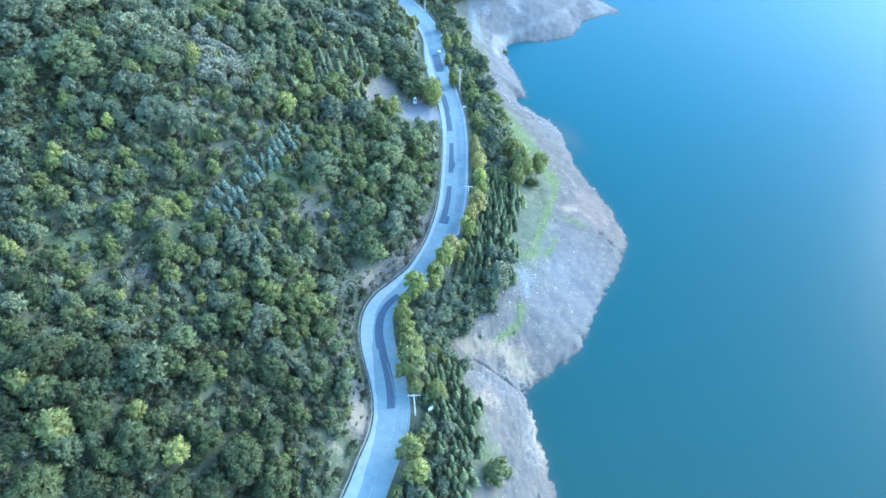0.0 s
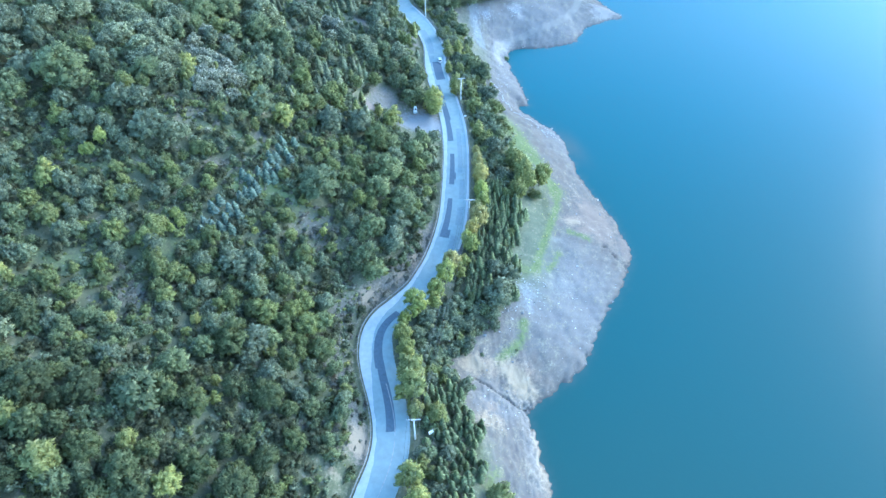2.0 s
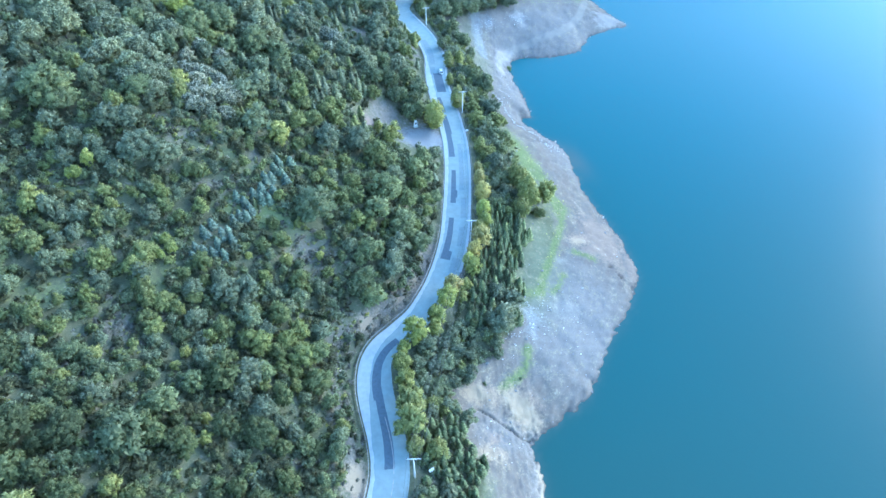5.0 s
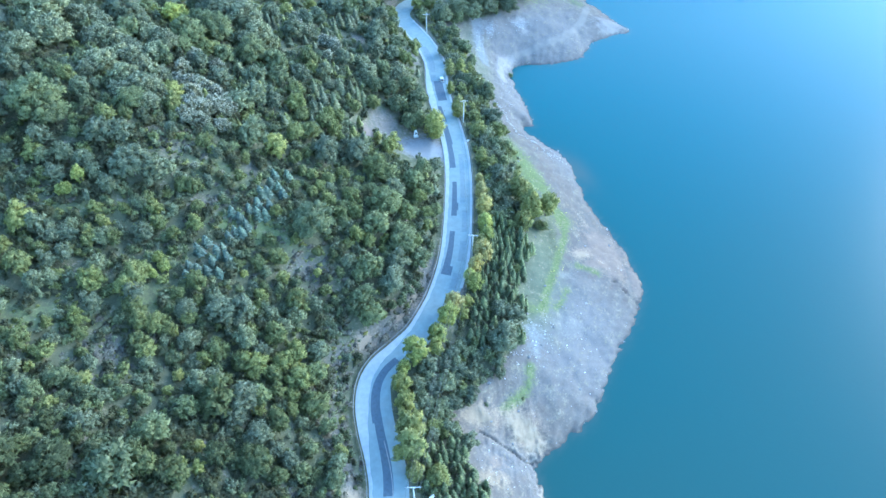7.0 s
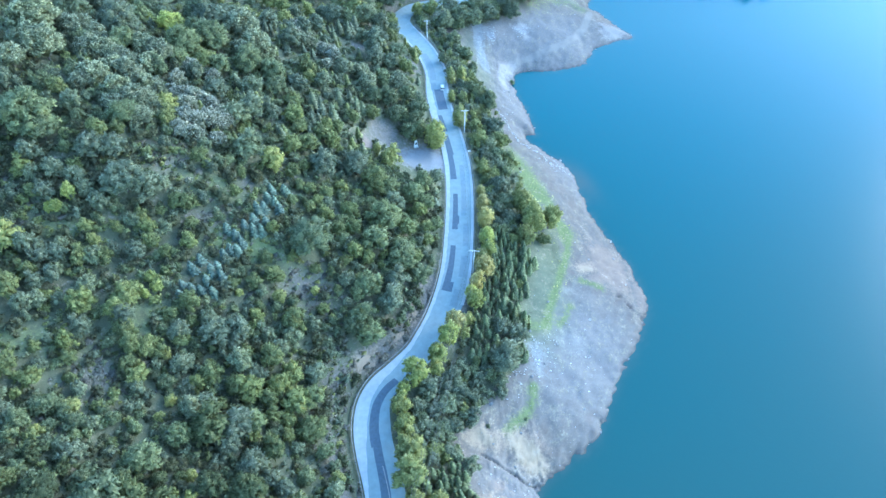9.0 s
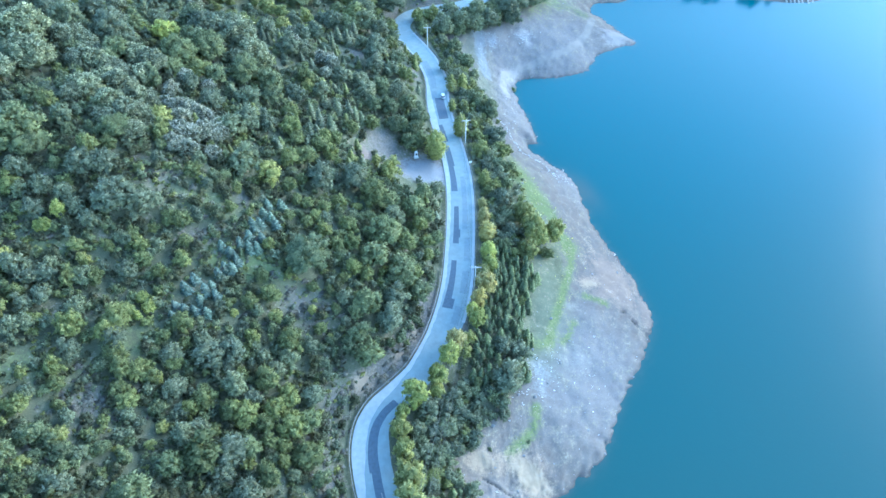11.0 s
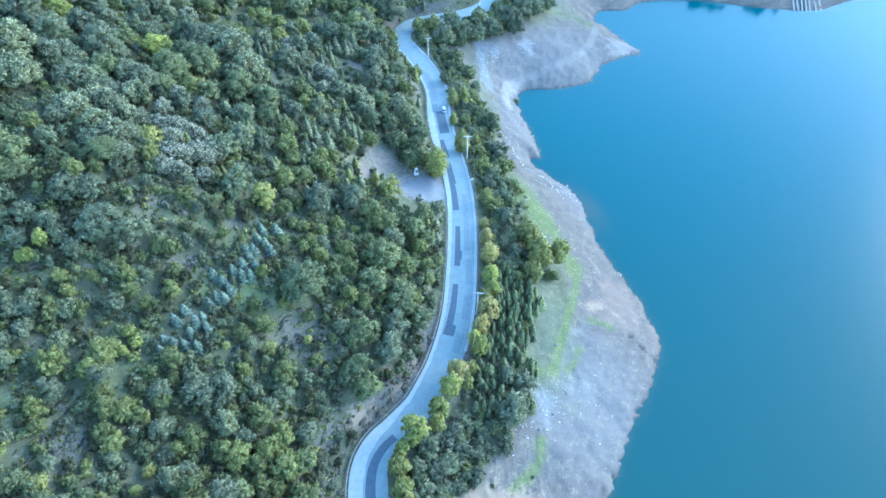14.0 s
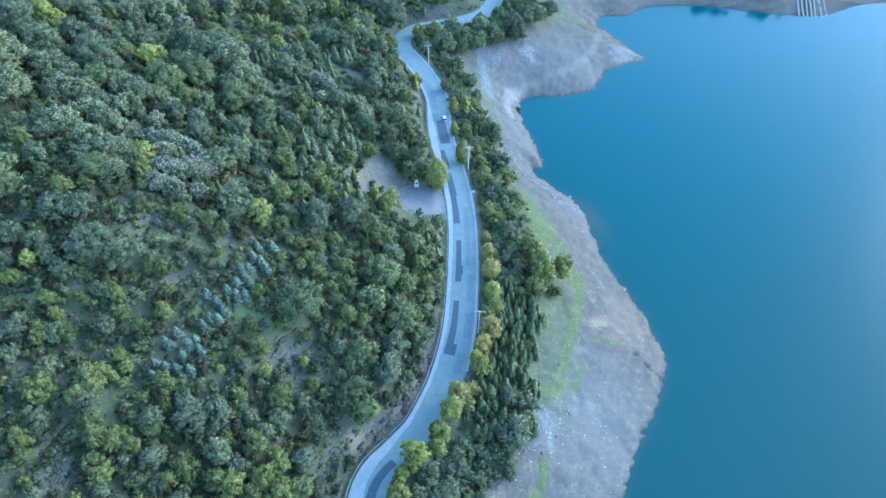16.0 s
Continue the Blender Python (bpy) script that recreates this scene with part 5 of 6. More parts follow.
for x, y, z, dr in zip(x_, y_, z_, dr_):
    if dr < HALF + 1.8 or x < -0.5 * y - 58 or (bare(x, y) and rng.uniform() < (0.98 if y > 150 else 0.985)):
        continue
    young = min(1.0, hump(x, y, -66, 103, 40, 24) + hump(x, y, -34, 104, 20, 20))
    glade = sum(hump(x, y, *g) for g in GLADES)
    if rng.uniform() < (0.74 + 0.24 * max(young, float(y < 75))) * (1 - min(1, (0.5 + 0.45 * hump(x, y, -39, 109, 10, 8)) * glade)):
        w = rng.uniform(0.9, 2.4)
        if clear_of(x, y, w / 2, 0.54):
            v = rng.uniform()
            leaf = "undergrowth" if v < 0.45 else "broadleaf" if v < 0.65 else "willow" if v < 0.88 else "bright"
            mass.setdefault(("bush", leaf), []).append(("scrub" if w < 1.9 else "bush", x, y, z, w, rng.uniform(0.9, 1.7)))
# tufts and low herbs in the open glades
OPEN = GLADES[:14] + GLADES[17:20] + GLADES[-3:]
x_, y_, z_, dr_, ds_ = scatter(-95, -12, 50, 132, 1.05, 43)
for x, y, z, dr in zip(x_, y_, z_, dr_):
    if dr > HALF + 2.5 and rng.uniform() < 0.72 * max(hump(x, y, *g) for g in OPEN) and clear_of(x, y, 0.4, 0.7):
        v = rng.uniform()
        mass.setdefault(("bush", "mellow" if v < 0.3 else "willow" if v < 0.75 else "bright"), []).append(("scrub", x, y, z, 0.6 + 1.1 * rng.uniform() ** 2, rng.uniform(0.3, 0.8)))
# scrub on the bank round the far bend, and bushes on the grassy slope above the shore
for lo_x, hi_x, lo_y, hi_y, step, chance in ((-40, 30, 250, 305, 1.7, 0.85), (12, 36, 138, 215, 1.7, 0.4)):
    x_, y_, z_, dr_, ds_ = scatter(lo_x, hi_x, lo_y, hi_y, step, 47)
    for x, y, z, dr, ds in zip(x_, y_, z_, dr_, ds_):
        slope = -dr - HALF
        fits = dr > HALF + 0.9 and rng.uniform() > 1.1 * hump(x, y, -1, 279, 11, 4, 0.4) if lo_y == 250 else 8 < slope < 17 and ds > 9
        if fits and rng.uniform() < chance and clear_of(x, y, 0.8, 0.6):
            v = rng.uniform()
            mass.setdefault(("bush", "broadleaf" if v < 0.1 else "willow" if v < 0.55 else "bright"), []).append(("scrub", x, y, z, rng.uniform(1.0, 2.6), rng.uniform(0.5, 1.2)))
x_, y_, z_, dr_, ds_ = scatter(14, 40, 120, 196, 0.85, 61)
for x, y, z, dr, ds in zip(x_, y_, z_, dr_, ds_):
    lush = hump(x, y, 24, 170, 4.5, 13, 0.3) + hump(x, y, 29, 160, 4, 8, 0.3) + 0.6 * hump(x, y, 33, 146, 3, 10) + 0.5 * hump(x, y, 30, 125, 3, 9)
    if dr < -HALF - 8 and ds > 4 and rng.uniform() < 0.5 * lush and clear_of(x, y, 0.3, 0.6):
        mass.setdefault(("bush", "mellow"), []).append(("scrub", x, y, z, 0.3 + 0.45 * rng.uniform() ** 2, rng.uniform(0.15, 0.35)))
# dry grass and grey twigs on the thin soil
DRY = [(-16, 96, 9, 6, 0.75), (-22, 74, 4, 11, 0.2), (-62, 79, 6, 7, 0), (-31, 107, 7, 7, 0), (-9, 107, 3, 7, -0.5), (-24, 60, 6, 4, 0), (-52, 117, 7, 5, 0), (-62, 127, 6, 4, 0), (-80, 112, 8, 5, 0), (-24, 88, 5, 6, 0)]
x_, y_, z_, dr_, ds_ = scatter(-95, 0, 45, 135, 1.15, 33)
dry_rows = []
for x, y, z, dr in zip(x_, y_, z_, dr_):
    amount = max(hump(x, y, *d) for d in DRY)
    if dr > HALF + 1.3 and rng.uniform() < 0.6 * amount and clear_of(x, y, 0.4, 0.7):
        dry_rows.append(("scrub", x, y, z, 1.1 + 1.9 * rng.uniform() ** 2, rng.uniform(0.12, 0.32)))
thicket("dry_scrub", "dry grass and grey twigs on the thin soil of the slope", "scrub", dry_rows, "dry")
NAMES = {"bush": "shrubs", "copse": "woodland"}
WORDS = {"broadleaf": "dark green", "willow": "grey-green", "bright": "bright green", "dusky": "dusky green", "undergrowth": "shade-darkened green", "mellow": "light green", "chestnut": "pale-tipped"}
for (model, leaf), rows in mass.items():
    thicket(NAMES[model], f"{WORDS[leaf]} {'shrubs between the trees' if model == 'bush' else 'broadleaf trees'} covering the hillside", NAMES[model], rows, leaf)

# ---------------------------------------------------------------- planted strip between road and shore
strip_rows = {}
pines = 0
x_, y_, z_, dr_, ds_ = scatter(-16, 40, 34, 262, 1.5, 9)
for k in np.argsort(y_):
    x, y, z, dr, ds = x_[k], y_[k], z_[k], dr_[k], ds_[k]
    e = -dr - HALF
    if not 2.0 < e:
        continue
    # how far the trees reach down the slope, along the road
    reach = np.interp(y, [34, 55, 66, 76, 86, 100, 118, 128, 145, 165, 185, 205, 225, 240, 262], [15, 15, 15, 12, 13.5, 17, 14, 16, 14, 9.5, 10, 12.5, 12, 11, 11])
    if e > reach + 1.2 * math.sin(y * 0.7):
        continue
    conifer = (y < 74 and e > 3) or (97 < y < 137 and e > 3.5)
    if conifer:
        w = rng.uniform(1.2, 2.6)
        if not clear_of(x, y, w / 2, 0.55) or rng.uniform() < 0.05:
            continue
        if pines < 280:
            plant("pine", "pine", "pine", x, y, w, "dark green young pine in the planted strip above the shore", "tree", "pines above the shore", rng, rng.uniform(0.65, 1.35), z)
            pines += 1
        else:
            strip_rows.setdefault(("pine", "pine"), []).append(("pine", x, y, z, w, rng.uniform(0.85, 1.2)))
    elif rng.uniform() < 0.8:
        v = rng.uniform()
        # paler leaf mix from y 138 on: distance haze put into the colour
        leaf = ("broadleaf" if v < 0.35 else "willow" if v < 0.85 else "bright") if y < 138 else ("broadleaf" if v < 0.1 else "willow" if v < 0.55 else "bright" if v < 0.9 else "mellow")
        w = rng.uniform(1.6, 3.4) if e > 4 else rng.uniform(1.2, 2.2)
        if clear_of(x, y, w / 2, 0.47):
            strip_rows.setdefault(("copse", leaf), []).append(("copse" if w > 2.4 else "bush", x, y, z, w, rng.uniform(0.85, 1.3)))
            taken.append((x, y, w * 0.3))
for (model, leaf), rows in strip_rows.items():
    thicket("pine_stand" if model == "pine" else "thicket", f"{'dark young pines' if model == 'pine' else WORDS[leaf] + ' trees and bushes'} in the strip between road and shore", "trees", rows, leaf)

# wood behind the far bend
x_, y_, z_, dr_, ds_ = scatter(-14, 48, 250, 300, 2.6, 19)
far_rows = []
for x, y, z, dr in zip(x_, y_, z_, dr_):
    e = -dr - HALF
    if 1.5 < e < 11 + 3 * math.sin(x * 0.4) and rng.uniform() < 0.8 and clear_of(x, y, 1.5, 0.6):
        far_rows.append(("copse", x, y, z, rng.uniform(2.8, 4.8), rng.uniform(0.9, 1.3)))
if far_rows:
    thicket("thicket", "dull green trees between the bending road and the shore", "trees", far_rows, "broadleaf")

# trees on the far shore, beyond the slipway
far_shore = []
for cx, cy, rx, ry, many in ((128, 334, 6, 4, 9), (155, 330, 7, 4, 12)):
    for _ in range(many):
        x, y = cx + rng.normal() * rx * 0.6, cy + rng.normal() * ry * 0.6
        z, dr, ds = (float(q[0]) for q in lie([x], [y]))
        if ds > 5 and dr < -HALF - 2:
            far_shore.append(("distant", x, y, z, rng.uniform(3, 5), rng.uniform(0.7, 1.0)))
thicket("far_trees", "dark trees standing above the far shore", "trees", far_shore, "broadleaf")
# ---------------------------------------------------------------- road surface: shoulder, patches, markings
def along(y0, y1, a, b, name, mat, lift, label=""):
    """A thin slab on the road between two places, between two offsets left of the middle (each a number or values at both ends)."""
    lo, hi = near_y(y0), near_y(y1)
    n = hi - lo + 1
    fa = np.linspace(*a, n) if isinstance(a, tuple) else np.full(n, a)
    fb = np.linspace(*b, n) if isinstance(b, tuple) else np.full(n, b)
    ob = new(name, mesh_of(name, *strip(lo, hi, fa, fb, ROAD_Z + lift, lift + 0.05), mat))
    ob.parent = road
    if label:
        tagged(ob, label)
    return ob


lo, hi = near_y(24), near_y(250)
ys = road_line[lo:hi + 1, 1]
wide = np.interp(ys, [24, 42, 48, 55, 62, 68, 74, 80, 85, 90, 96, 105, 125, 150, 180, 195, 205, 215, 235, 250],
                 [2.2, 2.4, 1.8, 0.8, 0.5, 0.6, 1.7, 2.7, 2.7, 2.1, 1.0, 0.6, 0.8, 0.9, 1.3, 2.2, 1.9, 0.7, 0.6, 0.6])
wide = wide + 0.08 * np.sin(ys * 1.3) + 0.05 * np.sin(ys * 3.1)
shoulder = new("shoulder", mesh_of("shoulder", *strip(lo, hi, np.full(len(ys), HALF + 0.15), HALF - wide, ROAD_Z + 0.012, 0.4), CONCRETE))
shoulder.parent = road
tagged(shoulder, "pale worn concrete shoulder")
right_edge = new("shoulder", mesh_of("shoulder", *strip(near_y(113), near_y(250), -HALF - 0.15, -HALF + 0.55, ROAD_Z + 0.010, 0.4), CONCRETE))
right_edge.parent = road
for k, (y0, y1, a, b, dark) in enumerate([
        (61.4, 76.5, (1.25, 0.35), (-0.75, -1.35), 1), (76.2, 91.5, (0.75, 0.4), (-1.35, -1.2), 1), (116.4, 131.2, (2.5, 2.0), (0.7, 0.7), 1), (116.4, 118.8, 1.0, -0.1, 1),
        (137.5, 152.2, (1.95, 1.9), (0.45, 0.65), 1), (140, 143, 0.5, 0.1, 1), (158.5, 170, (2.5, 2.4), (0.7, 0.9), 1), (169.7, 180, (2.4, 2.3), (0.5, 0.7), 1),
        (181.5, 191, 2.2, 0.5, 1), (194, 206, (0.9, 1.1), (-2.2, -1.9), 1), (203.5, 210, 2.3, 0.4, 2), (212, 231, (2.4, 2.2), (0.4, 0.2), 2),
        (121.5, 128, -0.9, -2.7, 2), (131.5, 139.5, -1.1, -2.6, 2), (112, 117, -0.6, -2.5, 2), (143, 165, -0.4, -1.7, 2)]):
    along(y0, y1, a, b, "repair_patch", PATCH if dark == 1 else PATCH_PALE, 0.008 + 0.003 * (k % 2), "dark asphalt repair patch" if dark == 1 else "faded asphalt repair patch")
for y0, y1 in ((30, 59), (60, 72)):
    along(y0, y1, -0.55, -0.70, "road_line", LINE, 0.014, "worn faint centre line")


# ---------------------------------------------------------------- guard rails
def rail_beam(lo, hi, off):
    ks = np.arange(lo, hi + 1)
    p = road_line[ks] + road_left[ks] * off
    n = road_left[ks] * (1 if off > 0 else -1)
    prof = [(0.0, 0.36), (-0.08, 0.44), (-0.08, 0.50), (0.0, 0.56), (-0.08, 0.62), (-0.08, 0.68), (0.0, 0.76), (0.03, 0.76), (0.03, 0.36)]
    v = [(q[0] + m[0] * a, q[1] + m[1] * a, ROAD_Z + h) for q, m in zip(p, n) for a, h in prof]
    c = len(prof)
    f = [(i * c + j, i * c + (j + 1) % c, (i + 1) * c + (j + 1) % c, (i + 1) * c + j) for i in range(len(ks) - 1) for j in range(c)]
    f += [tuple(range(c)), tuple(range((len(ks) - 1) * c, len(ks) * c))]
    return v, f


def box(bm, w, d, h, x=0, y=0, z=0, bevel=0.0, turn=0.0):
    m = Matrix.Translation((x, y, z + h / 2)) @ Matrix.Rotation(turn, 4, "Z") @ Matrix.Diagonal((w, d, h, 1))
    made = bmesh.ops.create_cube(bm, size=1, matrix=m)
    if bevel:
        edges = list({e for v in made["verts"] for e in v.link_edges})
        bmesh.ops.bevel(bm, geom=edges, offset=bevel, segments=2, affect="EDGES", profile=0.6)
    return bm


def tube(bm, r0, r1, h, x=0, y=0, z=0, sides=12):
    bmesh.ops.create_cone(bm, cap_ends=True, segments=sides, radius1=r0, radius2=r1, depth=h, matrix=Matrix.Translation((x, y, z + h / 2)))
    return bm


post_bm = box(bmesh.new(), 0.12, 0.10, 1.0, bevel=0.012)
post_me = bpy.data.meshes.new("post")
post_bm.to_mesh(post_me), post_bm.free()
post_me.materials.append(STEEL_OLD)
for y0, y1, off, label in ((22, 128, HALF + 0.55, "weathered steel guard rail under the cut hillside"), (129, 160, HALF + 0.45, "weathered steel guard rail along the wood"),
                           (122, 250, -HALF - 0.4, "weathered steel guard rail above the lake"), (180, 246, HALF + 0.5, "low weathered guard rail under the bank")):
    lo, hi = near_y(y0), near_y(y1)
    guard = tagged(new("guard_rail"), label, "guard rail", "guard rails of the road")
    beam = new("beam", mesh_of("beam", *rail_beam(lo, hi, off), STEEL_OLD))
    beam.parent = guard
    for k in range(lo, hi, 4):
        p = road_line[k] + road_left[k] * (off + (0.09 if off > 0 else -0.09))
        post = new("post", post_me)
        post.parent = guard
        post.location = (p[0], p[1], ROAD_Z - 0.25)
        post.rotation_euler = (0, 0, math.atan2(road_left[k][1], road_left[k][0]))


# ---------------------------------------------------------------- poles and wires
def utility_pole(x, y, turn, height=8.4):
    root = tagged(new("utility_pole"), "pale concrete utility pole with a steel crossarm", "utility pole", "poles along the road")
    part("shaft", tube(bmesh.new(), 0.19, 0.12, height + 0.6, 0, 0, -0.6, 14), POLE, root)
    arm = part("crossarm", box(bmesh.new(), 2.8, 0.14, 0.16, 0, 0.14, height - 0.45, 0.015), POLE, root)
    for dx in (-1.25, -0.62, 0.62, 1.25):
        bm = tube(bmesh.new(), 0.05, 0.035, 0.12, dx, 0.14, height - 0.29, 10)
        tube(bm, 0.075, 0.075, 0.05, dx, 0.14, height - 0.20, 10)
        tube(bm, 0.05, 0.02, 0.08, dx, 0.14, height - 0.15, 10)
        part("insulator", bm, INSULATOR, root, "brown porcelain insulator")
    for side in (-1, 1):
        bm = bmesh.new()
        a, b = Vector((0, 0.15, height - 1.0)), Vector((side * 0.7, 0.14, height - 0.46))
        bmesh.ops.create_cone(bm, cap_ends=True, segments=6, radius1=0.03, radius2=0.03, depth=(b - a).length,
                              matrix=Matrix.Translation((a + b) / 2) @ (b - a).to_track_quat("Z", "Y").to_matrix().to_4x4())
        part("brace", bm, POLE, root)
    bm = tube(bmesh.new(), 0.165, 0.165, 0.18, 0, 0, height - 0.46, 14)
    part("collar", bm, STEEL_OLD, root)
    root.matrix_basis = pose(x, y, ground_at(x, y) - 0.05, 0, 0, turn)
    return root


POLES = [(-9.5, 2.0, -12), (-5.8, 59.5, 2), (6.8, 122.4, -4), (5.8, 181.6, 6), (-7.4, 240.6, 8), (12.9, 275.2, -30)]
for x, y, turn in POLES:
    utility_pole(x, y, turn)
for (x0, y0, t0), (x1, y1, t1) in zip(POLES[:-1], POLES[1:]):
    span = tagged(new("overhead_wires"), "thin dark power wires sagging between two poles", "wires", "wires along the road")
    for dx in (-1.25, -0.62, 0.62, 1.25):
        ends = []
        for x, y, t in ((x0, y0, t0), (x1, y1, t1)):
            ends.append(pose(x, y, ground_at(x, y) - 0.05, 0, 0, t) @ Vector((dx, 0.14, 8.32)))
        bm, last = bmesh.new(), None
        for k in range(25):
            u = k / 24
            c = ends[0].lerp(ends[1], u) - Vector((0, 0, 4 * 1.1 * u * (1 - u)))
            ring = [bm.verts.new(c + Vector((0.022 * math.cos(q), 0, 0.022 * math.sin(q)))) for q in (0, 2.09, 4.19)]
            if last:
                for s in range(3):
                    bm.faces.new((last[s], last[(s + 1) % 3], ring[(s + 1) % 3], ring[s]))
            last = ring
        part("wire", bm, CABLE, span)


# ---------------------------------------------------------------- signs, marker, car
def road_sign(x, y, turn, tilt, w, h, up, label):
    z = ground_at(x, y)
    root = tagged(new("road_sign"), label, "road sign", "signs along the road")
    part("post", tube(bmesh.new(), 0.05, 0.05, up + h + 0.3, 0, 0, -0.3, 10), STEEL_OLD, root)
    plate = part("plate", box(bmesh.new(), w, 0.04, h, 0, -0.07, up, 0.012), PAINT_WHITE, root, "white sign plate seen from behind")
    part("bracket", box(bmesh.new(), 0.2, 0.06, 0.06, 0, -0.035, up + h * 0.5), STEEL_OLD, root)
    root.matrix_basis = pose(x, y, z - 0.02, tilt, 0, turn)


road_sign(-2.0, 59.8, 35, -22, 1.1, 0.8, 2.4, "white sign on a leaning post among pines")
road_sign(7.0, 170.3, 10, 0, 0.9, 0.7, 1.0, "small white sign behind the guard rail")
road_sign(0.3, 219.6, 12, 0, 0.8, 0.7, 1.3, "small white sign behind the guard rail")

stone = tagged(new("marker_stone"), "white painted marker stone on a plinth beside the lay-by", "marker stone")
part("plinth", box(bmesh.new(), 1.5, 1.1, 0.35, 0, 0, -0.1, 0.04), CONCRETE, stone)
bm = box(bmesh.new(), 1.15, 0.5, 2.0, 0, 0, 0.25, 0.10)
for v in bm.verts:
    if v.co.z > 1.5:
        v.co.x = v.co.x * 0.72 + 0.06
part("slab", bm, PAINT_WHITE, stone)
part("panel", box(bmesh.new(), 0.5, 0.05, 0.75, 0.05, -0.26, 0.95, 0.02), DARK, stone, "dark inset panel")
stone.matrix_basis = pose(-9.4, 172.6, ground_at(-9.4, 172.6), 0, 0, 18)


def build_car(x, y, turn):
    root = tagged(new("car"), "very small white car driving away on the road", "car")
    # lofted body: stations along the length, with half width, sill, and top height
    body = [(-2.05, 0.62, 0.42, 0.62), (-1.98, 0.78, 0.30, 0.80), (-1.3, 0.86, 0.24, 0.90), (0.0, 0.87, 0.24, 0.92), (1.2, 0.86, 0.24, 0.95), (1.9, 0.80, 0.30, 0.92), (2.05, 0.66, 0.42, 0.70)]

    def loft(sections):
        bm, rings = bmesh.new(), []
        for ly, hw, z0, z1, ht in sections:
            pts = [(-hw * 0.92, z0), (-hw, z0 + (z1 - z0) * 0.35), (-hw * 0.97, z1 - 0.08), (-ht, z1), (ht, z1), (hw * 0.97, z1 - 0.08), (hw, z0 + (z1 - z0) * 0.35), (hw * 0.92, z0)]
            rings.append([bm.verts.new((px, ly, pz)) for px, pz in pts])
        for r, q in zip(rings[:-1], rings[1:]):
            for k in range(8):
                bm.faces.new((r[k], r[(k + 1) % 8], q[(k + 1) % 8], q[k]))
        bm.faces.new(rings[0]), bm.faces.new(rings[-1][::-1])
        bmesh.ops.recalc_face_normals(bm, faces=bm.faces)
        return bm
    part("body", loft([(a, b, c, d, b * 0.88) for a, b, c, d in body]), CAR_WHITE, root)
    part("windows", loft([(-1.85, 0.70, 0.88, 0.98, 0.66), (-1.35, 0.72, 0.88, 1.38, 0.56), (0.35, 0.72, 0.88, 1.42, 0.56), (1.05, 0.70, 0.90, 1.0, 0.66)]), GLASS_DARK, root, "dark tinted car glass")
    part("roof", loft([(-1.42, 0.60, 1.36, 1.44, 0.52), (-0.9, 0.62, 1.38, 1.50, 0.54), (0.2, 0.62, 1.38, 1.49, 0.54), (0.5, 0.58, 1.36, 1.42, 0.50)]), CAR_WHITE, root)
    for sx in (-1, 1):
        for wy in (-1.28, 1.28):
            bm = bmesh.new()
            bmesh.ops.create_cone(bm, cap_ends=True, segments=18, radius1=0.31, radius2=0.31, depth=0.2, matrix=Matrix.Translation((sx * 0.79, wy, 0.31)) @ Matrix.Rotation(math.pi / 2, 4, "Y"))
            wheel = part("wheel", bm, DARK, root, "black rubber wheel")
            bm = bmesh.new()
            bmesh.ops.create_cone(bm, cap_ends=True, segments=14, radius1=0.19, radius2=0.17, depth=0.03, matrix=Matrix.Translation((sx * 0.895, wy, 0.31)) @ Matrix.Rotation(sx * math.pi / 2, 4, "Y"))
            part("rim", bm, STEEL, wheel)
        part("tail_light", box(bmesh.new(), 0.16, 0.06, 0.22, sx * 0.66, -1.99, 0.62, 0.015), LAMP_RED, root, "red tail light")
        part("headlight", box(bmesh.new(), 0.24, 0.08, 0.14, sx * 0.6, 1.95, 0.66, 0.015), GLASS_PALE, root, "clear headlight")
        part("side_mirror", box(bmesh.new(), 0.16, 0.10, 0.12, sx * 0.93, 0.72, 0.93, 0.02), CAR_WHITE, root)
    root.matrix_basis = pose(x, y, ROAD_Z + 0.012, 0, 0, turn) @ Matrix.Scale(0.74, 4)


build_car(-1.4, 206.8, 4)

# ---------------------------------------------------------------- slipway on the far shore
ramp_thing = tagged(new("slipway"), "pale concrete slipway strips on the far shore", "slipway")
for k in range(7):
    bm = bmesh.new()
    x0 = 165.5 + (2.6 if k > 3 else 1.9) * k - (2.8 if k > 3 else 0)
    rows = []
    for u in range(9):
        yy = 315.2 + u * 2.4 - 0.25 * k
        zz = max(ground_at(x0 + 0.3 * u, yy), -0.3) + 0.12
        rows.append([bm.verts.new((x0 + 0.3 * u + d, yy, zz + e)) for d, e in ((-0.36, -0.5), (-0.36, 0), (0.36, 0), (0.36, -0.5))])
    for r, q in zip(rows[:-1], rows[1:]):
        for s in range(4):
            bm.faces.new((r[s], r[(s + 1) % 4], q[(s + 1) % 4], q[s]))
    part("strip", bm, SLIPWAY, ramp_thing)

# ---------------------------------------------------------------- stones on the shore
stone_rng = np.random.RandomState(77)
bv, bf = ball(1)
V, F, n = [], [], 0
sx, sy = stone_rng.uniform(-2, 86, 9000), stone_rng.uniform(40, 300, 9000)
sz, sdr, sds = lie(sx, sy)
thick = hump(sx, sy, 16, 100, 8, 10) + hump(sx, sy, 24, 108, 7, 9) + hump(sx, sy, 24, 262, 8, 10) + 0.8 * hump(sx, sy, 33, 188, 3, 16, 0.5) + 0.35 + 0.8 * np.exp(-np.abs(sds - 1) / 1.2)
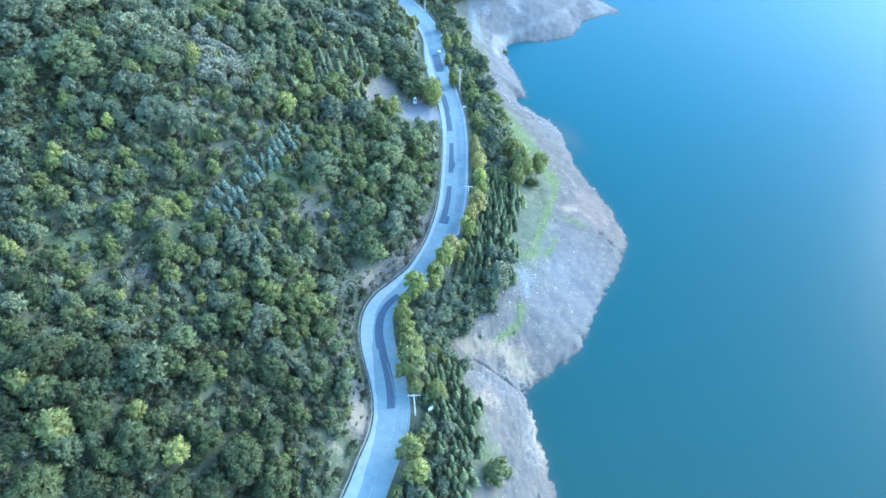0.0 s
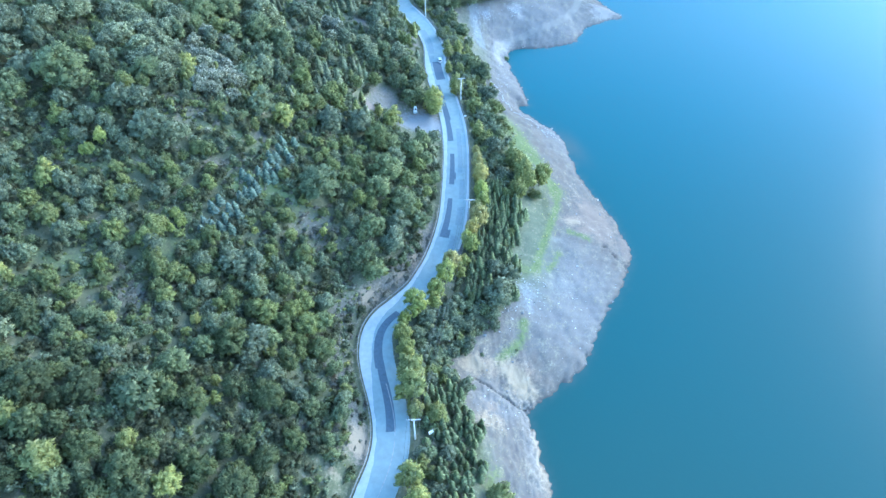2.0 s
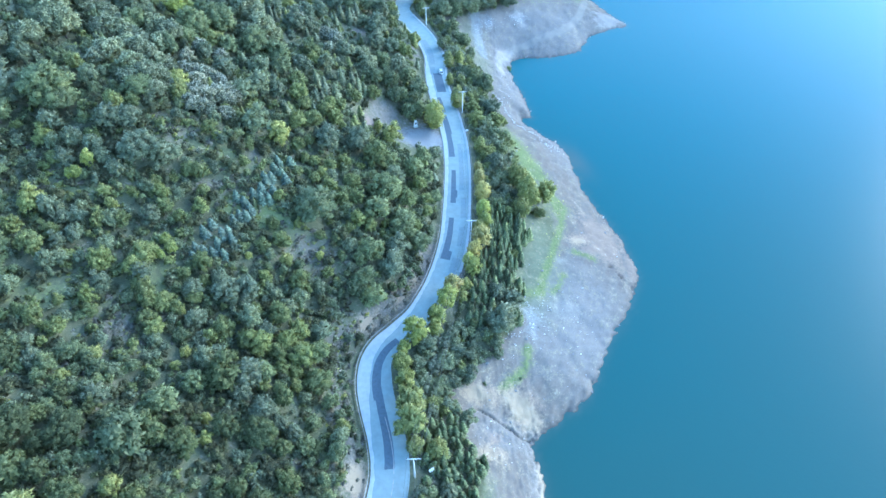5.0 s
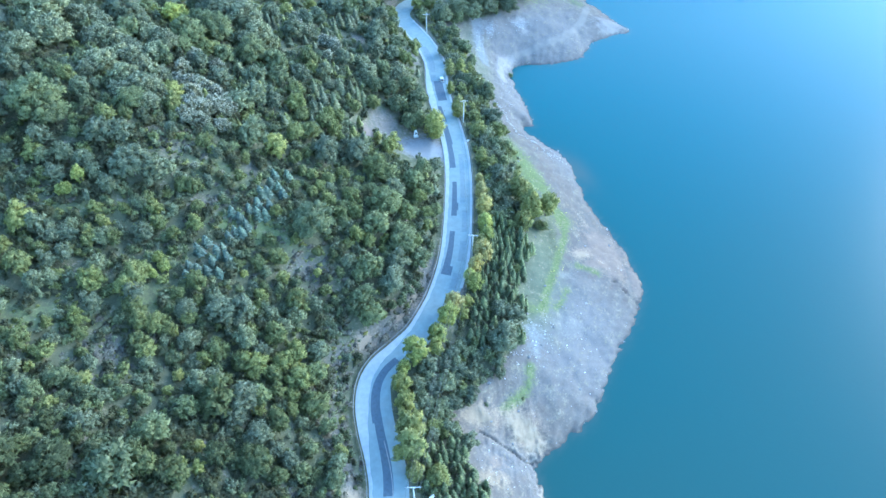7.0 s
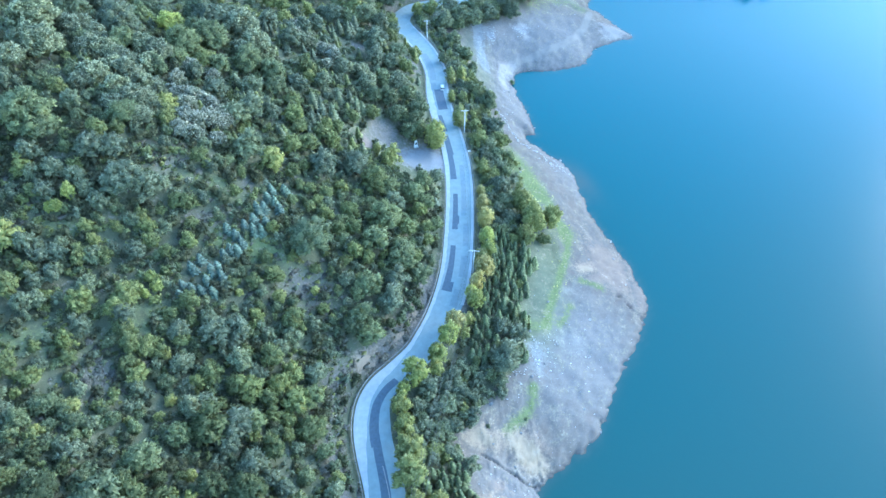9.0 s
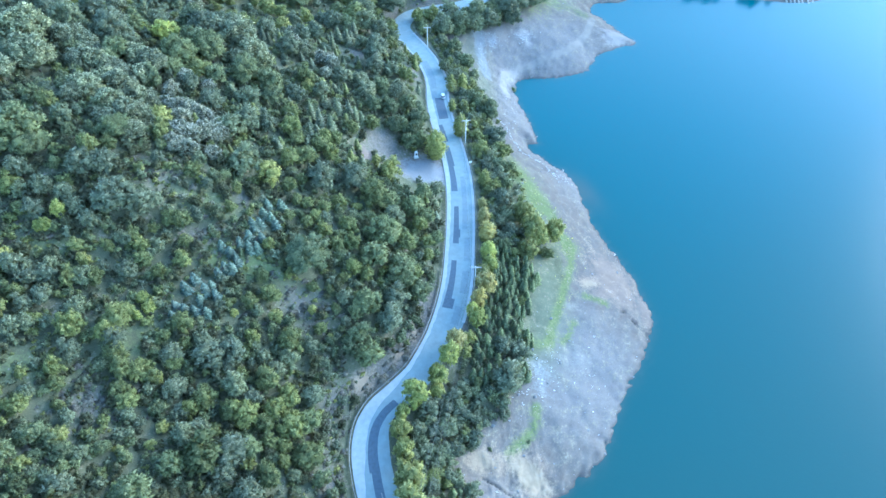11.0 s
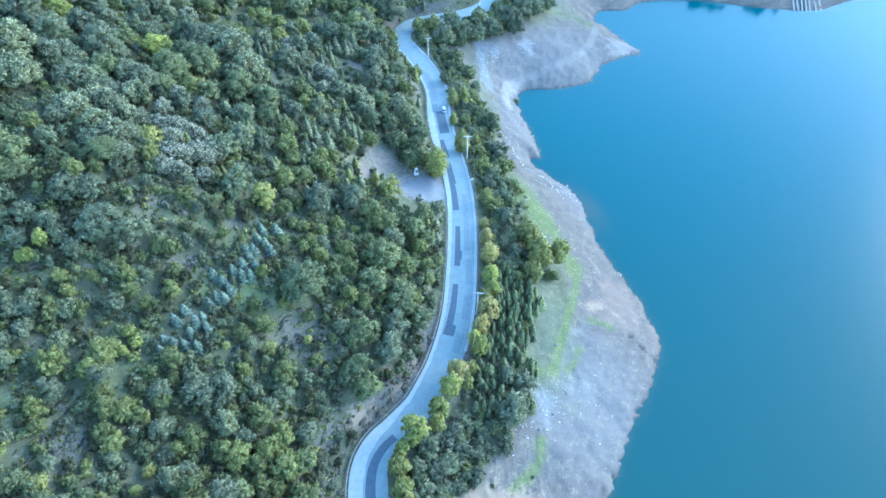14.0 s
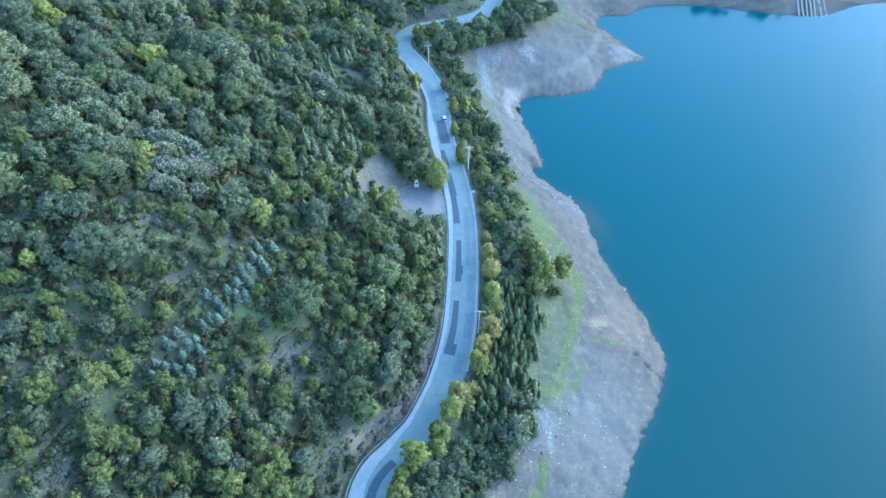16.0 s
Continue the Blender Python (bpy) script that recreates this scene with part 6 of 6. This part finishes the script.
for x, y, z, dr, ds, d in zip(sx, sy, sz, sdr, sds, thick):
    if dr > -HALF - 9 or ds < -0.5 or stone_rng.uniform() > 0.35 * d:
        continue
    r = 0.09 + 0.32 * stone_rng.uniform() ** 6 + (0.08 * stone_rng.uniform() ** 3 if ds < 2.5 else 0)
    v = bv * (1 + 0.25 * stone_rng.standard_normal((len(bv), 1))) * r * np.array([1.2, 1.0, 0.7])
    a = stone_rng.uniform(0, 6.28)
    v = np.stack([v[:, 0] * math.cos(a) - v[:, 1] * math.sin(a) + x, v[:, 0] * math.sin(a) + v[:, 1] * math.cos(a) + y, v[:, 2] + z + 0.15 * r], 1)
    V.append(v), F.append(bf + n)
    n += len(v)
me = mesh_of("stones", np.concatenate(V), np.concatenate(F), ROCK)
tagged(new("stones", me), "loose pale stones strewn over the bare shore", "stones", kind="stuff")

# line of pale broken slabs along the old waterline, and a few bushes by themselves
V, F, n = [], [], 0
for px, py in spline([(17.3, 207.1), (20.9, 203.7), (22.8, 198), (25.1, 191.5), (28, 188.3), (31.9, 185.8), (34.5, 182.3), (37.1, 180.6), (42, 178.5)], 0.8):
    for _ in range(3):
        if stone_rng.uniform() < 0.45:
            continue
        x, y = px + stone_rng.normal() * 0.35, py + stone_rng.normal() * 0.35
        z = ground_at(x, y)
        r = stone_rng.uniform(0.1, 0.32)
        v = bv * (1 + 0.2 * stone_rng.standard_normal((len(bv), 1))) * r * np.array([1.5, 0.8, 0.35])
        a = stone_rng.uniform(0, 6.28)
        V.append(np.stack([v[:, 0] * math.cos(a) - v[:, 1] * math.sin(a) + x, v[:, 0] * math.sin(a) + v[:, 1] * math.cos(a) + y, v[:, 2] + max(z, -0.1) + 0.12], 1))
        F.append(bf + n)
        n += len(bv)
SPECKS = ((21, 102, 4, 6, 60), (16, 96, 4, 7, 30), (26, 107, 3, 3, 16), (14, 250, 2, 11, 70), (19, 258, 3, 4, 60), (32, 264, 4, 3, 60), (37, 181, 4, 3, 50), (24, 215, 3, 14, 50), (12, 70, 5, 5, 30), (34, 100, 7, 10, 40))
for cx, cy, rx, ry, many in SPECKS:
    for _ in range(many):
        x, y = cx + stone_rng.normal() * rx * 0.6, cy + stone_rng.normal() * ry * 0.6
        z, dr, ds = (float(q[0]) for q in lie([x], [y]))
        if ds < 0.5 or dr > -HALF - 9:
            continue
        r = 0.07 + 0.16 * stone_rng.uniform() ** 3
        v = bv * (1 + 0.25 * stone_rng.standard_normal((len(bv), 1))) * r * np.array([1.3, 1.0, 0.6])
        V.append(v + np.array([x, y, z + 0.2 * r]))
        F.append(bf + n)
        n += len(bv)
tagged(new("pale_slabs", mesh_of("pale_slabs", np.concatenate(V), np.concatenate(F), ROCK_PALE)), "white broken slabs lying along an old waterline", "slabs", kind="stuff")
for x, y, w in ((26.6, 236.9, 2.4), (2.4, 78.6, 1.4), (9.2, 84.1, 1.0), (18.1, 87, 0.9), (0.8, 75.4, 1.3)):
    plant("shore_bush", "bush", "pine", x, y, w, "small dark bush alone on the stony shore", "bush", "bushes on the shore", rng, 0.8)
